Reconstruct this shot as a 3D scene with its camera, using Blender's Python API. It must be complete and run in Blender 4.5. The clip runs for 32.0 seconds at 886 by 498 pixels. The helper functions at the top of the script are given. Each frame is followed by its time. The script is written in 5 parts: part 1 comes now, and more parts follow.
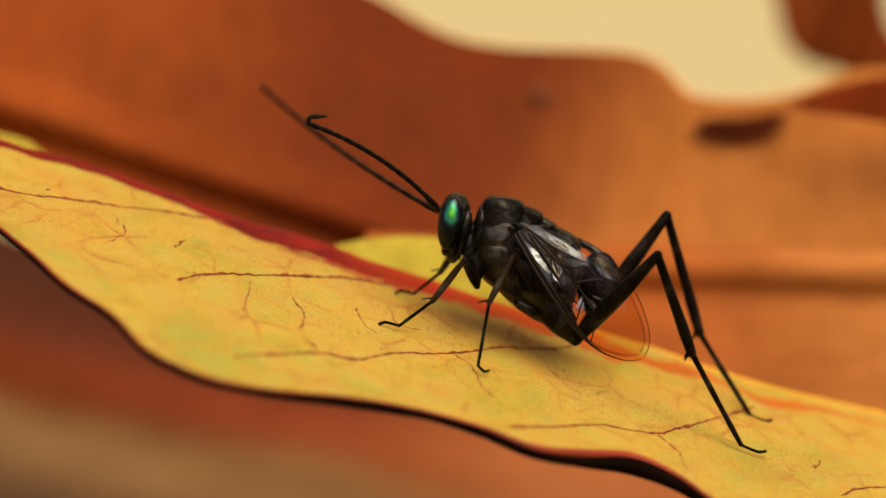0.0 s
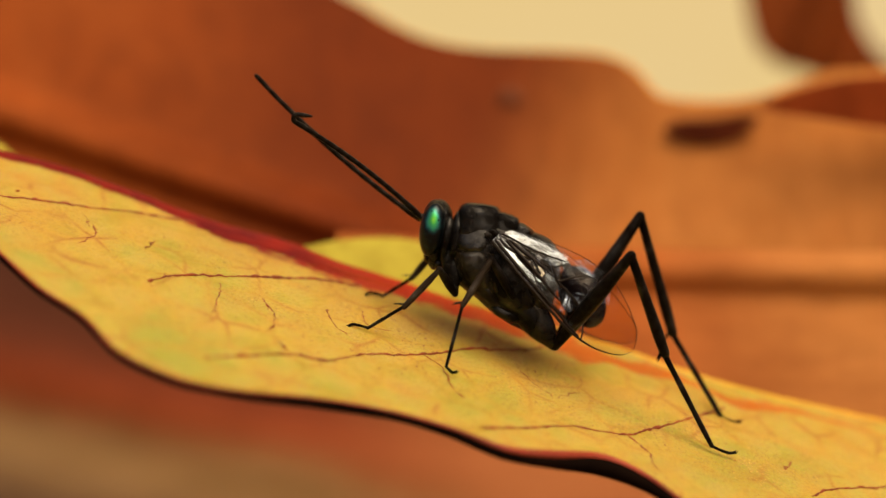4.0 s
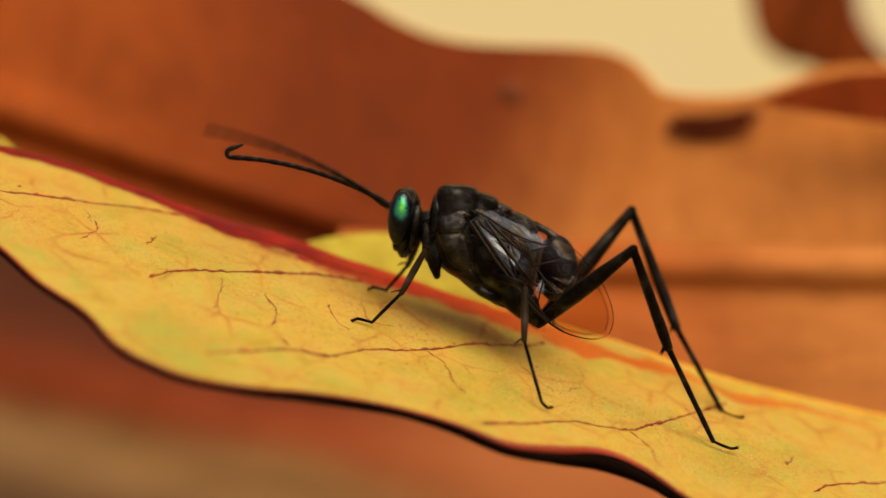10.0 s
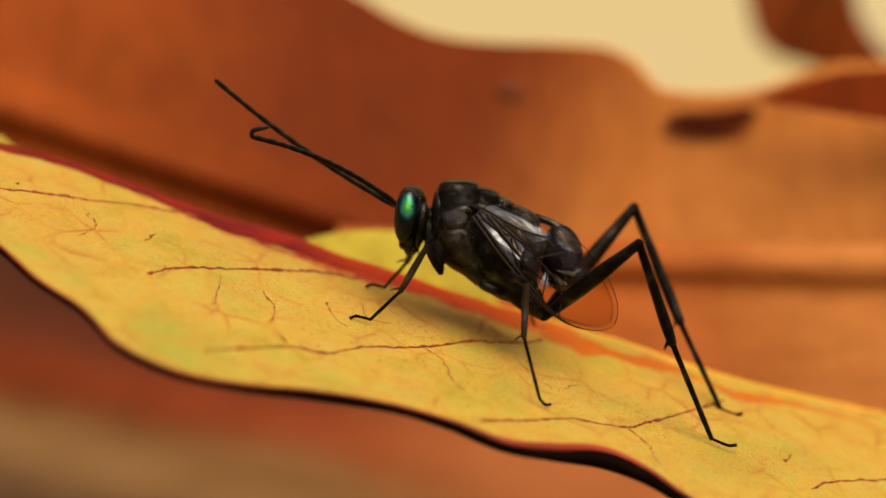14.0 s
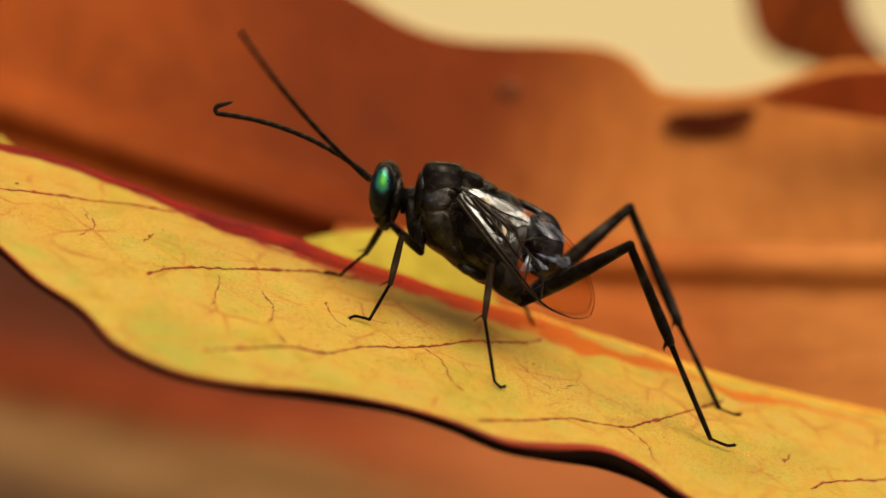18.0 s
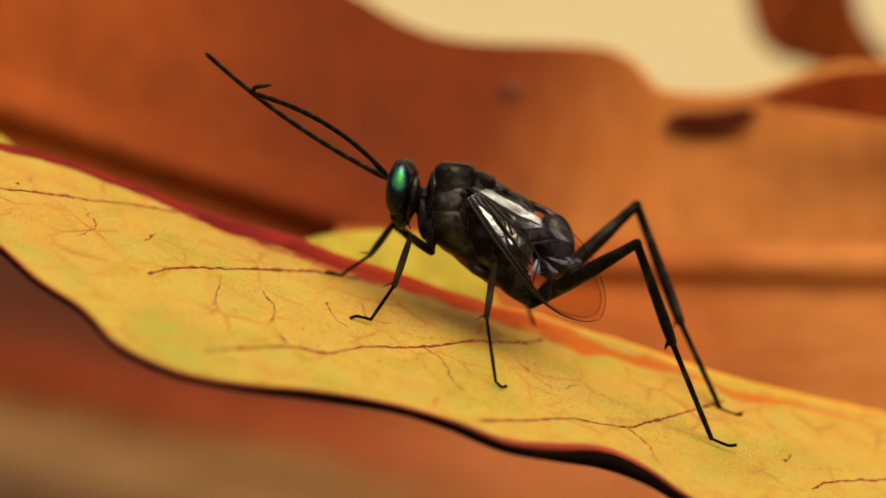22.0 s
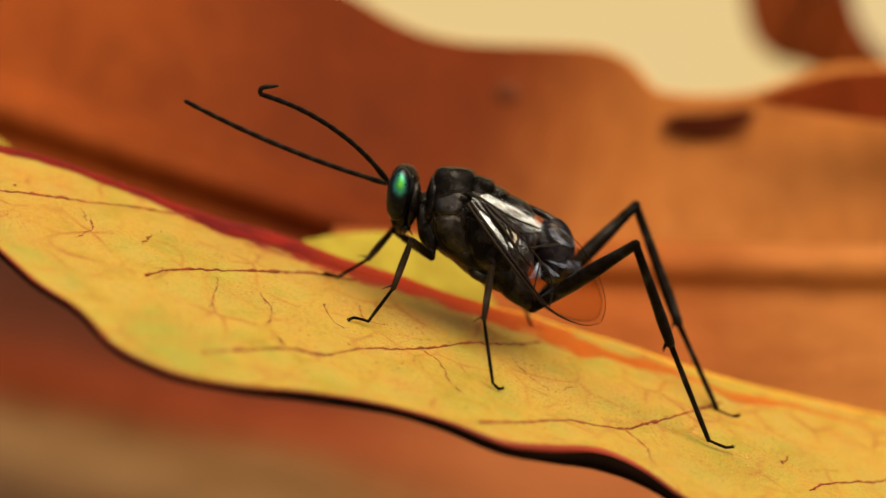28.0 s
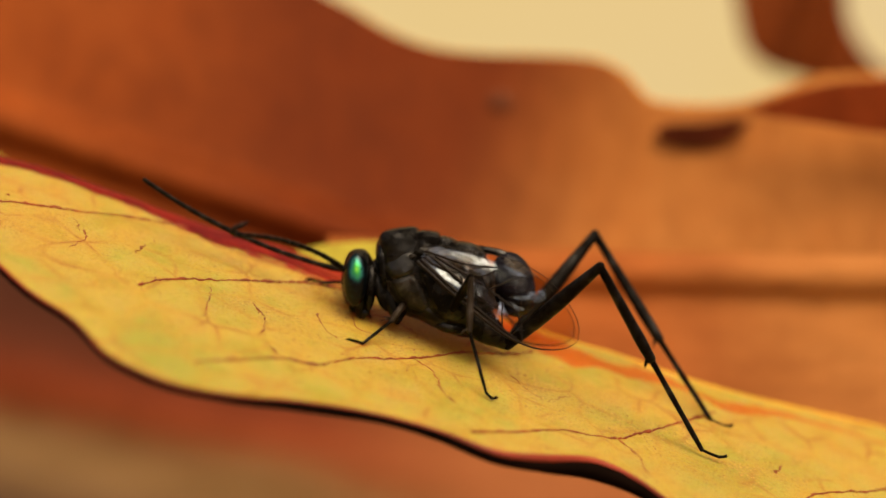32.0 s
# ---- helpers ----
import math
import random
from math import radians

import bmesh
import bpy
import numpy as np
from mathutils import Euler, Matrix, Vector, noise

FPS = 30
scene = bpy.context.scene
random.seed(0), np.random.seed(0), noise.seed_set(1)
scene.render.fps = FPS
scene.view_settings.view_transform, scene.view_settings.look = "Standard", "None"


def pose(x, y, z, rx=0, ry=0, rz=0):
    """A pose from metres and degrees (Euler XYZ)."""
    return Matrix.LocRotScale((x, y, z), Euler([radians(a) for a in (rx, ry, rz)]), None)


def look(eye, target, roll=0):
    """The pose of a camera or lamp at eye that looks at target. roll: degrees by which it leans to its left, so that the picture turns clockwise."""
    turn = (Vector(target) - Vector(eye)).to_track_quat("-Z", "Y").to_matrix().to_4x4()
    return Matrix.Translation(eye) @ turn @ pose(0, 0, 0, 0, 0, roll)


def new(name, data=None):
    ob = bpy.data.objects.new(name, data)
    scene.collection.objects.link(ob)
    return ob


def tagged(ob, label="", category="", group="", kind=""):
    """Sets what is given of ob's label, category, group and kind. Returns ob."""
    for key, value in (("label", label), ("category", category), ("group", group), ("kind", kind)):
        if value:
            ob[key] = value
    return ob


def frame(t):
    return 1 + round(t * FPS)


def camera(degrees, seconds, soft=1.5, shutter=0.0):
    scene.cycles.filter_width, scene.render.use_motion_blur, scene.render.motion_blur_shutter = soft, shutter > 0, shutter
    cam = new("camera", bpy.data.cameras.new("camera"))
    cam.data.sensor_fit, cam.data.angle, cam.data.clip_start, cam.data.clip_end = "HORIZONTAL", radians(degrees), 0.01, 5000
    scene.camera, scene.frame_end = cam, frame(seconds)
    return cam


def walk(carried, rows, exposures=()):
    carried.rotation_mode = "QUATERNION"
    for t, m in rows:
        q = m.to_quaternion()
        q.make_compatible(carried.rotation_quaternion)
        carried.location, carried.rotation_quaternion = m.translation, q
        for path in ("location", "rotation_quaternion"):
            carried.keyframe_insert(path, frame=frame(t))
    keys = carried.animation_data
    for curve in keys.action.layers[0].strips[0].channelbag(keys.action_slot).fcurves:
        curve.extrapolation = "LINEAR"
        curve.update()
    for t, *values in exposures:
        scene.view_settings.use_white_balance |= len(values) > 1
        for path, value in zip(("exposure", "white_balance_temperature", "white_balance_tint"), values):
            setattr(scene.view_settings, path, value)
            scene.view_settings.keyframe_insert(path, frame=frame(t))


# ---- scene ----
MM = 0.001
VIEW_STEP = 0.018013  # one step of the camera's view at the insect's distance, in mm

# ---- camera: a long macro lens on a tripod that trembles ----
cam = camera(12.4, 32.0, shutter=0.5)
cam.data.dof.use_dof = True
cam.data.dof.focus_distance = 0.1285
cam.data.dof.aperture_fstop = 29.0
cam.data.dof.aperture_blades = 0
walk(cam, [
    (0, pose(0, -0.13, 0, 89.992, 0, 0.389)),
    (0.5, pose(0, -0.13, 0, 90.04, 0, 0.349)),
    (1, pose(0, -0.13, 0, 90, 0, 0.373)),
    (1.5, pose(0, -0.13, 0, 90.016, 0, 0.326)),
    (1.6, pose(0, -0.13, 0, 90.016, 0, -0.016)),
    (2, pose(0, -0.13, 0, 90.064, 0, -0.048)),
    (2.5, pose(0, -0.13, 0, 89.897, 0, -0.048)),
    (3, pose(0, -0.13, 0, 89.905, 0, -0.016)),
    (3.5, pose(0, -0.13, 0, 90, 0, -0.024)),
    (5.5, pose(0, -0.13, 0, 90.016, 0, -0.024)),
    (6, pose(0, -0.13, 0, 90, 0, 0)),
    (6.5, pose(0, -0.13, 0, 89.992, 0, -0.016)),
    (7, pose(0, -0.13, 0, 90, 0, -0.024)),
    (7.5, pose(0, -0.13, 0, 90.016, 0, -0.016)),
    (8, pose(0, -0.13, 0, 89.992, 0, -0.016)),
    (8.5, pose(0, -0.13, 0, 90, 0, 0)),
    (9, pose(0, -0.13, 0, 90, 0, -0.016)),
    (9.5, pose(0, -0.13, 0, 89.976, 0, 0)),
    (10, pose(0, -0.13, 0, 89.944, 0, 0)),
    (10.5, pose(0, -0.13, 0, 89.929, 0, 0.024)),
    (11, pose(0, -0.13, 0, 89.944, 0, 0)),
    (11.5, pose(0, -0.13, 0, 89.968, 0, -0.024)),
    (12, pose(0, -0.13, 0, 89.952, 0, -0.04)),
    (12.5, pose(0, -0.13, 0, 89.929, 0, -0.024)),
    (13, pose(0, -0.13, 0, 89.921, 0, -0.024)),
    (13.5, pose(0, -0.13, 0, 89.905, 0, -0.024)),
    (14, pose(0, -0.13, 0, 89.905, 0, -0.024)),
    (14.5, pose(0, -0.13, 0, 89.905, 0, -0.048)),
    (16.5, pose(0, -0.13, 0, 89.873, 0, -0.024)),
    (17, pose(0, -0.13, 0, 89.905, 0, -0.048)),
    (17.5, pose(0, -0.13, 0, 89.881, 0, -0.04)),
    (18, pose(0, -0.13, 0, 89.905, 0, -0.04)),
    (18.5, pose(0, -0.13, 0, 89.897, 0, -0.04)),
    (19, pose(0, -0.13, 0, 89.905, 0, -0.024)),
    (19.5, pose(0, -0.13, 0, 89.881, 0, -0.016)),
    (20, pose(0, -0.13, 0, 89.921, 0, -0.024)),
    (20.5, pose(0, -0.13, 0, 89.881, 0, -0.016)),
    (21, pose(0, -0.13, 0, 89.905, 0, -0.016)),
    (21.5, pose(0, -0.13, 0, 89.921, 0, 0.008)),
    (22, pose(0, -0.13, 0, 89.905, 0, -0.024)),
    (22.5, pose(0, -0.13, 0, 89.905, 0, -0.048)),
    (23, pose(0, -0.13, 0, 89.968, 0, -0.016)),
    (23.5, pose(0, -0.13, 0, 89.929, 0, -0.064)),
    (24, pose(0, -0.13, 0, 90.016, 0, -0.04)),
    (24.5, pose(0, -0.13, 0, 90.024, 0, -0.048)),
    (25, pose(0, -0.13, 0, 90.016, 0, -0.016)),
    (25.5, pose(0, -0.13, 0, 90.04, 0, 0)),
    (27.5, pose(0, -0.13, 0, 89.968, 0, -0.048)),
    (28, pose(0, -0.13, 0, 89.929, 0, -0.064)),
    (28.5, pose(0, -0.13, 0, 89.968, 0, -0.071)),
    (29, pose(0, -0.13, 0, 90.079, 0, -0.23)),
    (29.5, pose(0, -0.13, 0, 90.064, 0, -0.23)),
    (30, pose(0, -0.13, 0, 90.111, 0, -0.23)),
    (30.5, pose(0, -0.13, 0, 90.111, 0, -0.206)),
    (31, pose(0, -0.13, 0, 90.127, 0, -0.167)),
    (31.5, pose(0, -0.13, 0, 90.079, 0, -0.167)),
    (32, pose(0, -0.13, 0, 90.064, 0, -0.159))],
    exposures=[(0, -0.25, 9700, 18), (32, -0.25, 9700, 18)])

# ---- light ----
world = bpy.data.worlds.new("world")
scene.world = world
world.use_nodes = True
wn = world.node_tree.nodes
sky = wn.new("ShaderNodeTexSky")
sky.sky_type, sky.sun_disc = "NISHITA", False
sky.dust_density, sky.ozone_density, sky.air_density = 5.0, 0.5, 0.65
sky.sun_elevation, sky.sun_rotation = radians(57), radians(150)
wn["Background"].inputs["Strength"].default_value = 0.118
world.node_tree.links.new(sky.outputs[0], wn["Background"].inputs["Color"])
sun = new("sun", bpy.data.lights.new("sun", "SUN"))
sun.data.energy, sun.data.angle, sun.data.color = 3.05, radians(55), (1.0, 0.88, 0.68)
sun.matrix_world = look((0.27, -0.46, 0.82), (0, 0, 0))


# ---- materials ----
def material(name):
    m = bpy.data.materials.new(name)
    m.use_nodes = True
    return m, m.node_tree.nodes, m.node_tree.links, m.node_tree.nodes["Principled BSDF"]


def ramp(nodes, stops):
    r = nodes.new("ShaderNodeValToRGB")
    el = r.color_ramp.elements
    while len(el) < len(stops):
        el.new(0.5)
    for e, (p, c) in zip(el, stops):
        e.position, e.color = p, (*c, 1)
    return r


def coords(nodes, links, scale, rot=(0, 0, 0), source="Object"):
    tc = nodes.new("ShaderNodeTexCoord")
    mp = nodes.new("ShaderNodeMapping")
    mp.inputs["Scale"].default_value = scale
    mp.inputs["Rotation"].default_value = [radians(a) for a in rot]
    links.new(tc.outputs[source], mp.inputs["Vector"])
    return mp.outputs["Vector"]


def noise_tex(nodes, links, vec, scale, detail=4, rough=0.55, distortion=0.0):
    n = nodes.new("ShaderNodeTexNoise")
    n.inputs["Scale"].default_value, n.inputs["Detail"].default_value = scale, detail
    n.inputs["Roughness"].default_value, n.inputs["Distortion"].default_value = rough, distortion
    links.new(vec, n.inputs["Vector"])
    return n.outputs[0]


def mix(nodes, links, fac, a, b, mode="MIX"):
    m = nodes.new("ShaderNodeMix")
    m.data_type, m.blend_type = "RGBA", mode
    for socket, value in ((m.inputs[0], fac), (m.inputs[6], a), (m.inputs[7], b)):
        if isinstance(value, (float, int)):
            socket.default_value = value
        elif isinstance(value, tuple):
            socket.default_value = (*value, 1)
        else:
            links.new(value, socket)
    return m.outputs[2]


def bump(nodes, links, p, height, strength, distance):
    b = nodes.new("ShaderNodeBump")
    b.inputs["Strength"].default_value, b.inputs["Distance"].default_value = strength, distance
    links.new(height, b.inputs["Height"])
    links.new(b.outputs[0], p.inputs["Normal"])


def dry_leaf(name, dark, light, streak=(1, 1, 1), turn=0, toward=None, span=(0.0, 0.012), axis=(1, 0, 0), away=None, reach=(0, -0.01), side=(1, 0, 0)):
    """A dry leaf: two tones in soft lengthwise clouds, fine speckle, veins as relief."""
    m, n, l, p = material(name)
    vec = coords(n, l, streak, (0, turn, 0))
    big = noise_tex(n, l, vec, 55, 3, 0.5, 0.4)
    fine = noise_tex(n, l, vec, 900, 4, 0.6)
    r = ramp(n, [(0.32, dark), (0.68, light)])
    l.new(big, r.inputs[0])
    colour = r.outputs[0]
    for toward, span, axis in ((away, reach, side), (toward, span, axis)):  # the tone drifts along each axis given
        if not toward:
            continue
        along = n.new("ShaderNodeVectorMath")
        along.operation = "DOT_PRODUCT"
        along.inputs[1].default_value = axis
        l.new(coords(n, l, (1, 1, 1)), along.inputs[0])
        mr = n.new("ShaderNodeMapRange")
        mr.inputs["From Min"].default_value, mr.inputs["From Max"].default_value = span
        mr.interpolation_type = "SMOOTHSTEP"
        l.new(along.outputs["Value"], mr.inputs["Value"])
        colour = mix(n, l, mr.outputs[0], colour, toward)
    sp = ramp(n, [(0.35, (0.7, 0.66, 0.6)), (0.6, (1, 1, 1))])
    l.new(fine, sp.inputs[0])
    blot = ramp(n, [(0.36, (0.84, 0.78, 0.74)), (0.52, (1, 1, 1)), (0.68, (1.0, 0.94, 0.87))])
    l.new(noise_tex(n, l, coords(n, l, (1, 1, 0.85), (0, turn, 0)), 210, 3, 0.55, 0.3), blot.inputs[0])
    colour = mix(n, l, 0.8, colour, blot.outputs[0], "MULTIPLY")
    l.new(mix(n, l, 0.6, colour, sp.outputs[0], "MULTIPLY"), p.inputs["Base Color"])
    p.inputs["Roughness"].default_value, p.inputs["Specular IOR Level"].default_value = 0.7, 0.12
    bump(n, l, p, fine, 0.3, 0.0002)
    return m


def banded_leaf(name, stops, axis, span, beyond, drift):
    """A dry leaf in slanted bands of colour, shade painted into the dark ones, that turns into one tone along x."""
    m, n, l, p = material(name)
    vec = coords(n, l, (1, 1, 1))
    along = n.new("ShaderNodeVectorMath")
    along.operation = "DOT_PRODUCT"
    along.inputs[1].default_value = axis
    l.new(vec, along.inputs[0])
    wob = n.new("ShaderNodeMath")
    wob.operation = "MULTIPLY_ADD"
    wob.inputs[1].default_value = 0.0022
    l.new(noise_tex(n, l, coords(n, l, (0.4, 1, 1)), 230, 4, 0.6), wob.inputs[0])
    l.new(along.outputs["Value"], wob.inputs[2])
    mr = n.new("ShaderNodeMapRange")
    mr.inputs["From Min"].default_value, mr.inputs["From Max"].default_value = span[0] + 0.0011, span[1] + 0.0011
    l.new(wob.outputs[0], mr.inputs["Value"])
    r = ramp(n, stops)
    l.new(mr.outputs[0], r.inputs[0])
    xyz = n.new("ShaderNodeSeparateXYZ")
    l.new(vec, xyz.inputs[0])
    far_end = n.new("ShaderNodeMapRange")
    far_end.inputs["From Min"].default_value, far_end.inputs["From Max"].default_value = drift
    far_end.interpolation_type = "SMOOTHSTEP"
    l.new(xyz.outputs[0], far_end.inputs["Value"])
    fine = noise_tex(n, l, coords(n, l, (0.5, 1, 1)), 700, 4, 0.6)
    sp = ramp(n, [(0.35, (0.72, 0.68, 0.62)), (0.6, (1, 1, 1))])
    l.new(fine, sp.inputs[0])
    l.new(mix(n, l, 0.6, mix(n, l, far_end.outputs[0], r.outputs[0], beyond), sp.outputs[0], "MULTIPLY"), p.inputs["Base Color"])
    p.inputs["Roughness"].default_value, p.inputs["Specular IOR Level"].default_value = 0.7, 0.12
    bump(n, l, p, fine, 0.3, 0.0002)
    return m


def blade_material():
    """Yellow autumn blade: ochre and green clouds, a faint reddish net of small veins, brown specks."""
    m, n, l, p = material("yellow_leaf_blade")
    vec = coords(n, l, (1, 1, 1))
    clouds = noise_tex(n, l, vec, 210, 5, 0.62, 0.5)
    r = ramp(n, [(0.32, (0.36, 0.385, 0.082)), (0.43, (0.47, 0.415, 0.098)), (0.54, (0.54, 0.415, 0.104)), (0.70, (0.55, 0.365, 0.088))])
    l.new(clouds, r.inputs[0])
    # net of small veins
    warp = n.new("ShaderNodeTexNoise")
    warp.inputs["Scale"].default_value, warp.inputs["Detail"].default_value = 520, 3
    l.new(vec, warp.inputs["Vector"])
    warped = n.new("ShaderNodeVectorMath")
    warped.operation = "MULTIPLY_ADD"
    warped.inputs[1].default_value = (0.0007, 0.0007, 0.0007)
    l.new(warp.outputs[1], warped.inputs[0])
    l.new(vec, warped.inputs[2])
    net = n.new("ShaderNodeTexVoronoi")
    net.feature = "DISTANCE_TO_EDGE"
    net.inputs["Scale"].default_value = 560
    l.new(warped.outputs[0], net.inputs["Vector"])
    line = ramp(n, [(0.0, (1, 1, 1)), (0.055, (0, 0, 0))])
    l.new(net.outputs["Distance"], line.inputs[0])
    patch = ramp(n, [(0.46, (0, 0, 0)), (0.66, (0.75, 0.75, 0.75))])
    l.new(noise_tex(n, l, vec, 420, 3), patch.inputs[0])
    amount = mix(n, l, 1.0, line.outputs[0], patch.outputs[0], "MULTIPLY")
    halo = ramp(n, [(0.0, (0.38, 0.38, 0.38)), (0.26, (0, 0, 0))])
    l.new(net.outputs["Distance"], halo.inputs[0])
    mottle = ramp(n, [(0.36, (0.80, 0.86, 0.66)), (0.48, (1, 1, 1)), (0.62, (1.0, 0.92, 0.98))])
    l.new(noise_tex(n, l, vec, 620, 4, 0.6), mottle.inputs[0])
    toned = mix(n, l, 0.8, mix(n, l, halo.outputs[0], r.outputs[0], (0.56, 0.30, 0.045)), mottle.outputs[0], "MULTIPLY")
    veined = mix(n, l, amount, toned, (0.34, 0.11, 0.026))
    # grain and specks
    grain = noise_tex(n, l, vec, 9000, 4, 0.7)
    gr = ramp(n, [(0.36, (0.66, 0.57, 0.44)), (0.50, (1, 1, 1))])
    l.new(grain, gr.inputs[0])
    spk = noise_tex(n, l, vec, 13000, 3, 0.65)
    sr = ramp(n, [(0.585, (0, 0, 0)), (0.66, (1, 1, 1))])
    l.new(spk, sr.inputs[0])
    zone = ramp(n, [(0.40, (0, 0, 0)), (0.60, (0.8, 0.8, 0.8))])
    l.new(noise_tex(n, l, vec, 330, 2), zone.inputs[0])
    speck = mix(n, l, 1.0, sr.outputs[0], zone.outputs[0], "MULTIPLY")
    col = mix(n, l, 0.5, veined, gr.outputs[0], "MULTIPLY")
    col = mix(n, l, speck, col, (0.26, 0.11, 0.03))
    at = n.new("ShaderNodeAttribute")
    at.attribute_name = "rib"
    ragged = n.new("ShaderNodeMath")
    ragged.operation = "MULTIPLY_ADD"
    ragged.inputs[1].default_value = 2.3
    l.new(noise_tex(n, l, coords(n, l, (0.5, 1, 1)), 2300, 5, 0.65), ragged.inputs[0])
    l.new(at.outputs["Fac"], ragged.inputs[2])
    red = ramp(n, [(0.0, (0, 0, 0)), (1.0, (1, 1, 1))])
    mr = n.new("ShaderNodeMapRange")
    mr.inputs["From Min"].default_value, mr.inputs["From Max"].default_value = 0.88, 1.52
    l.new(ragged.outputs[0], mr.inputs["Value"])
    l.new(mr.outputs[0], red.inputs[0])
    xyz = n.new("ShaderNodeSeparateXYZ")
    l.new(vec, xyz.inputs[0])
    along = n.new("ShaderNodeMapRange")
    along.inputs["From Min"].default_value, along.inputs["From Max"].default_value = -0.006, 0.004
    l.new(xyz.outputs[0], along.inputs["Value"])
    tone = ramp(n, [(0.0, (0.21, 0.011, 0.010)), (0.5, (0.44, 0.028, 0.007)), (0.8, (0.52, 0.062, 0.007)), (1.0, (0.56, 0.105, 0.011))])
    l.new(along.outputs[0], tone.inputs[0])
    fade = n.new("ShaderNodeMapRange")
    fade.inputs["From Min"].default_value, fade.inputs["From Max"].default_value = 0.0, 0.011
    fade.inputs["To Min"].default_value, fade.inputs["To Max"].default_value = 1.0, 0.75
    l.new(xyz.outputs[0], fade.inputs["Value"])
    weight = mix(n, l, 1.0, red.outputs[0], fade.outputs[0], "MULTIPLY")
    l.new(mix(n, l, weight, col, mix(n, l, 0.4, tone.outputs[0], gr.outputs[0], "MULTIPLY")), p.inputs["Base Color"])
    p.inputs["Roughness"].default_value = 0.5
    p.inputs["Specular IOR Level"].default_value = 0.22
    p.inputs["Subsurface Weight"].default_value, p.inputs["Subsurface Scale"].default_value = 0.35, 0.0012
    p.inputs["Subsurface Radius"].default_value = (1.0, 0.32, 0.08)
    # grit that rises in patches, and the soft quilt between the veins
    grit = noise_tex(n, l, vec, 8000, 2, 0.6)
    gz = n.new("ShaderNodeMath")
    gz.operation = "MULTIPLY"
    l.new(grit, gz.inputs[0])
    l.new(zone.outputs[0], gz.inputs[1])
    quilt = n.new("ShaderNodeMath")
    quilt.operation = "MULTIPLY_ADD"
    quilt.inputs[1].default_value = 1.6
    l.new(gz.outputs[0], quilt.inputs[0])
    l.new(net.outputs["Distance"], quilt.inputs[2])
    height = n.new("ShaderNodeMath")
    height.operation = "MULTIPLY_ADD"
    height.inputs[1].default_value = 0.6
    l.new(grain, height.inputs[0])
    l.new(quilt.outputs[0], height.inputs[2])
    bump(n, l, p, height.outputs[0], 0.9, 0.00007)
    return m


def plain(name, colour, rough=0.5, metal=0.0, vary=0.25, scale=2000, bump_by=0.0, bump_at=0.00003):
    m, n, l, p = material(name)
    vec = coords(n, l, (1, 1, 1))
    f = noise_tex(n, l, vec, scale, 4, 0.6)
    r = ramp(n, [(0.3, tuple(c * (1 - vary) for c in colour)), (0.7, tuple(min(1, c * (1 + vary)) for c in colour))])
    l.new(f, r.inputs[0])
    l.new(r.outputs[0], p.inputs["Base Color"])
    p.inputs["Roughness"].default_value, p.inputs["Metallic"].default_value = rough, metal
    if bump_by:
        bump(n, l, p, f, bump_by, bump_at)
    return m


def chitin(name, colour, rough, pit_scale, depth, gloss=0.10):
    """Black cuticle with close-set punctures."""
    m, n, l, p = material(name)
    vec = coords(n, l, (1, 1, 1))
    pits = n.new("ShaderNodeTexVoronoi")
    pits.inputs["Scale"].default_value = pit_scale
    l.new(vec, pits.inputs["Vector"])
    r = ramp(n, [(0.1, (0, 0, 0)), (0.55, (1, 1, 1))])
    l.new(pits.outputs["Distance"], r.inputs[0])
    tone = ramp(n, [(0.3, tuple(c * 0.6 for c in colour)), (0.7, tuple(c * 1.5 for c in colour))])
    l.new(noise_tex(n, l, vec, 1300, 4), tone.inputs[0])
    l.new(tone.outputs[0], p.inputs["Base Color"])
    p.inputs["Roughness"].default_value = rough
    # specular level varies at random in patches
    uneven_gloss = ramp(n, [(0.40, (gloss * 0.2,) * 3), (0.56, (gloss * 1.1,) * 3), (0.68, (gloss * 3.2,) * 3)])
    l.new(noise_tex(n, l, vec, 1500, 3, 0.6, 0.4), uneven_gloss.inputs[0])
    l.new(uneven_gloss.outputs[0], p.inputs["Specular IOR Level"])
    p.inputs["Specular Tint"].default_value = (0.82, 0.92, 1.0, 1)
    relief = n.new("ShaderNodeMath")
    relief.operation = "MULTIPLY_ADD"
    relief.inputs[1].default_value = 0.8
    l.new(noise_tex(n, l, vec, 4200, 4, 0.6), relief.inputs[0])
    l.new(r.outputs[0], relief.inputs[2])
    bump(n, l, p, relief.outputs[0], 0.9, depth)
    return m


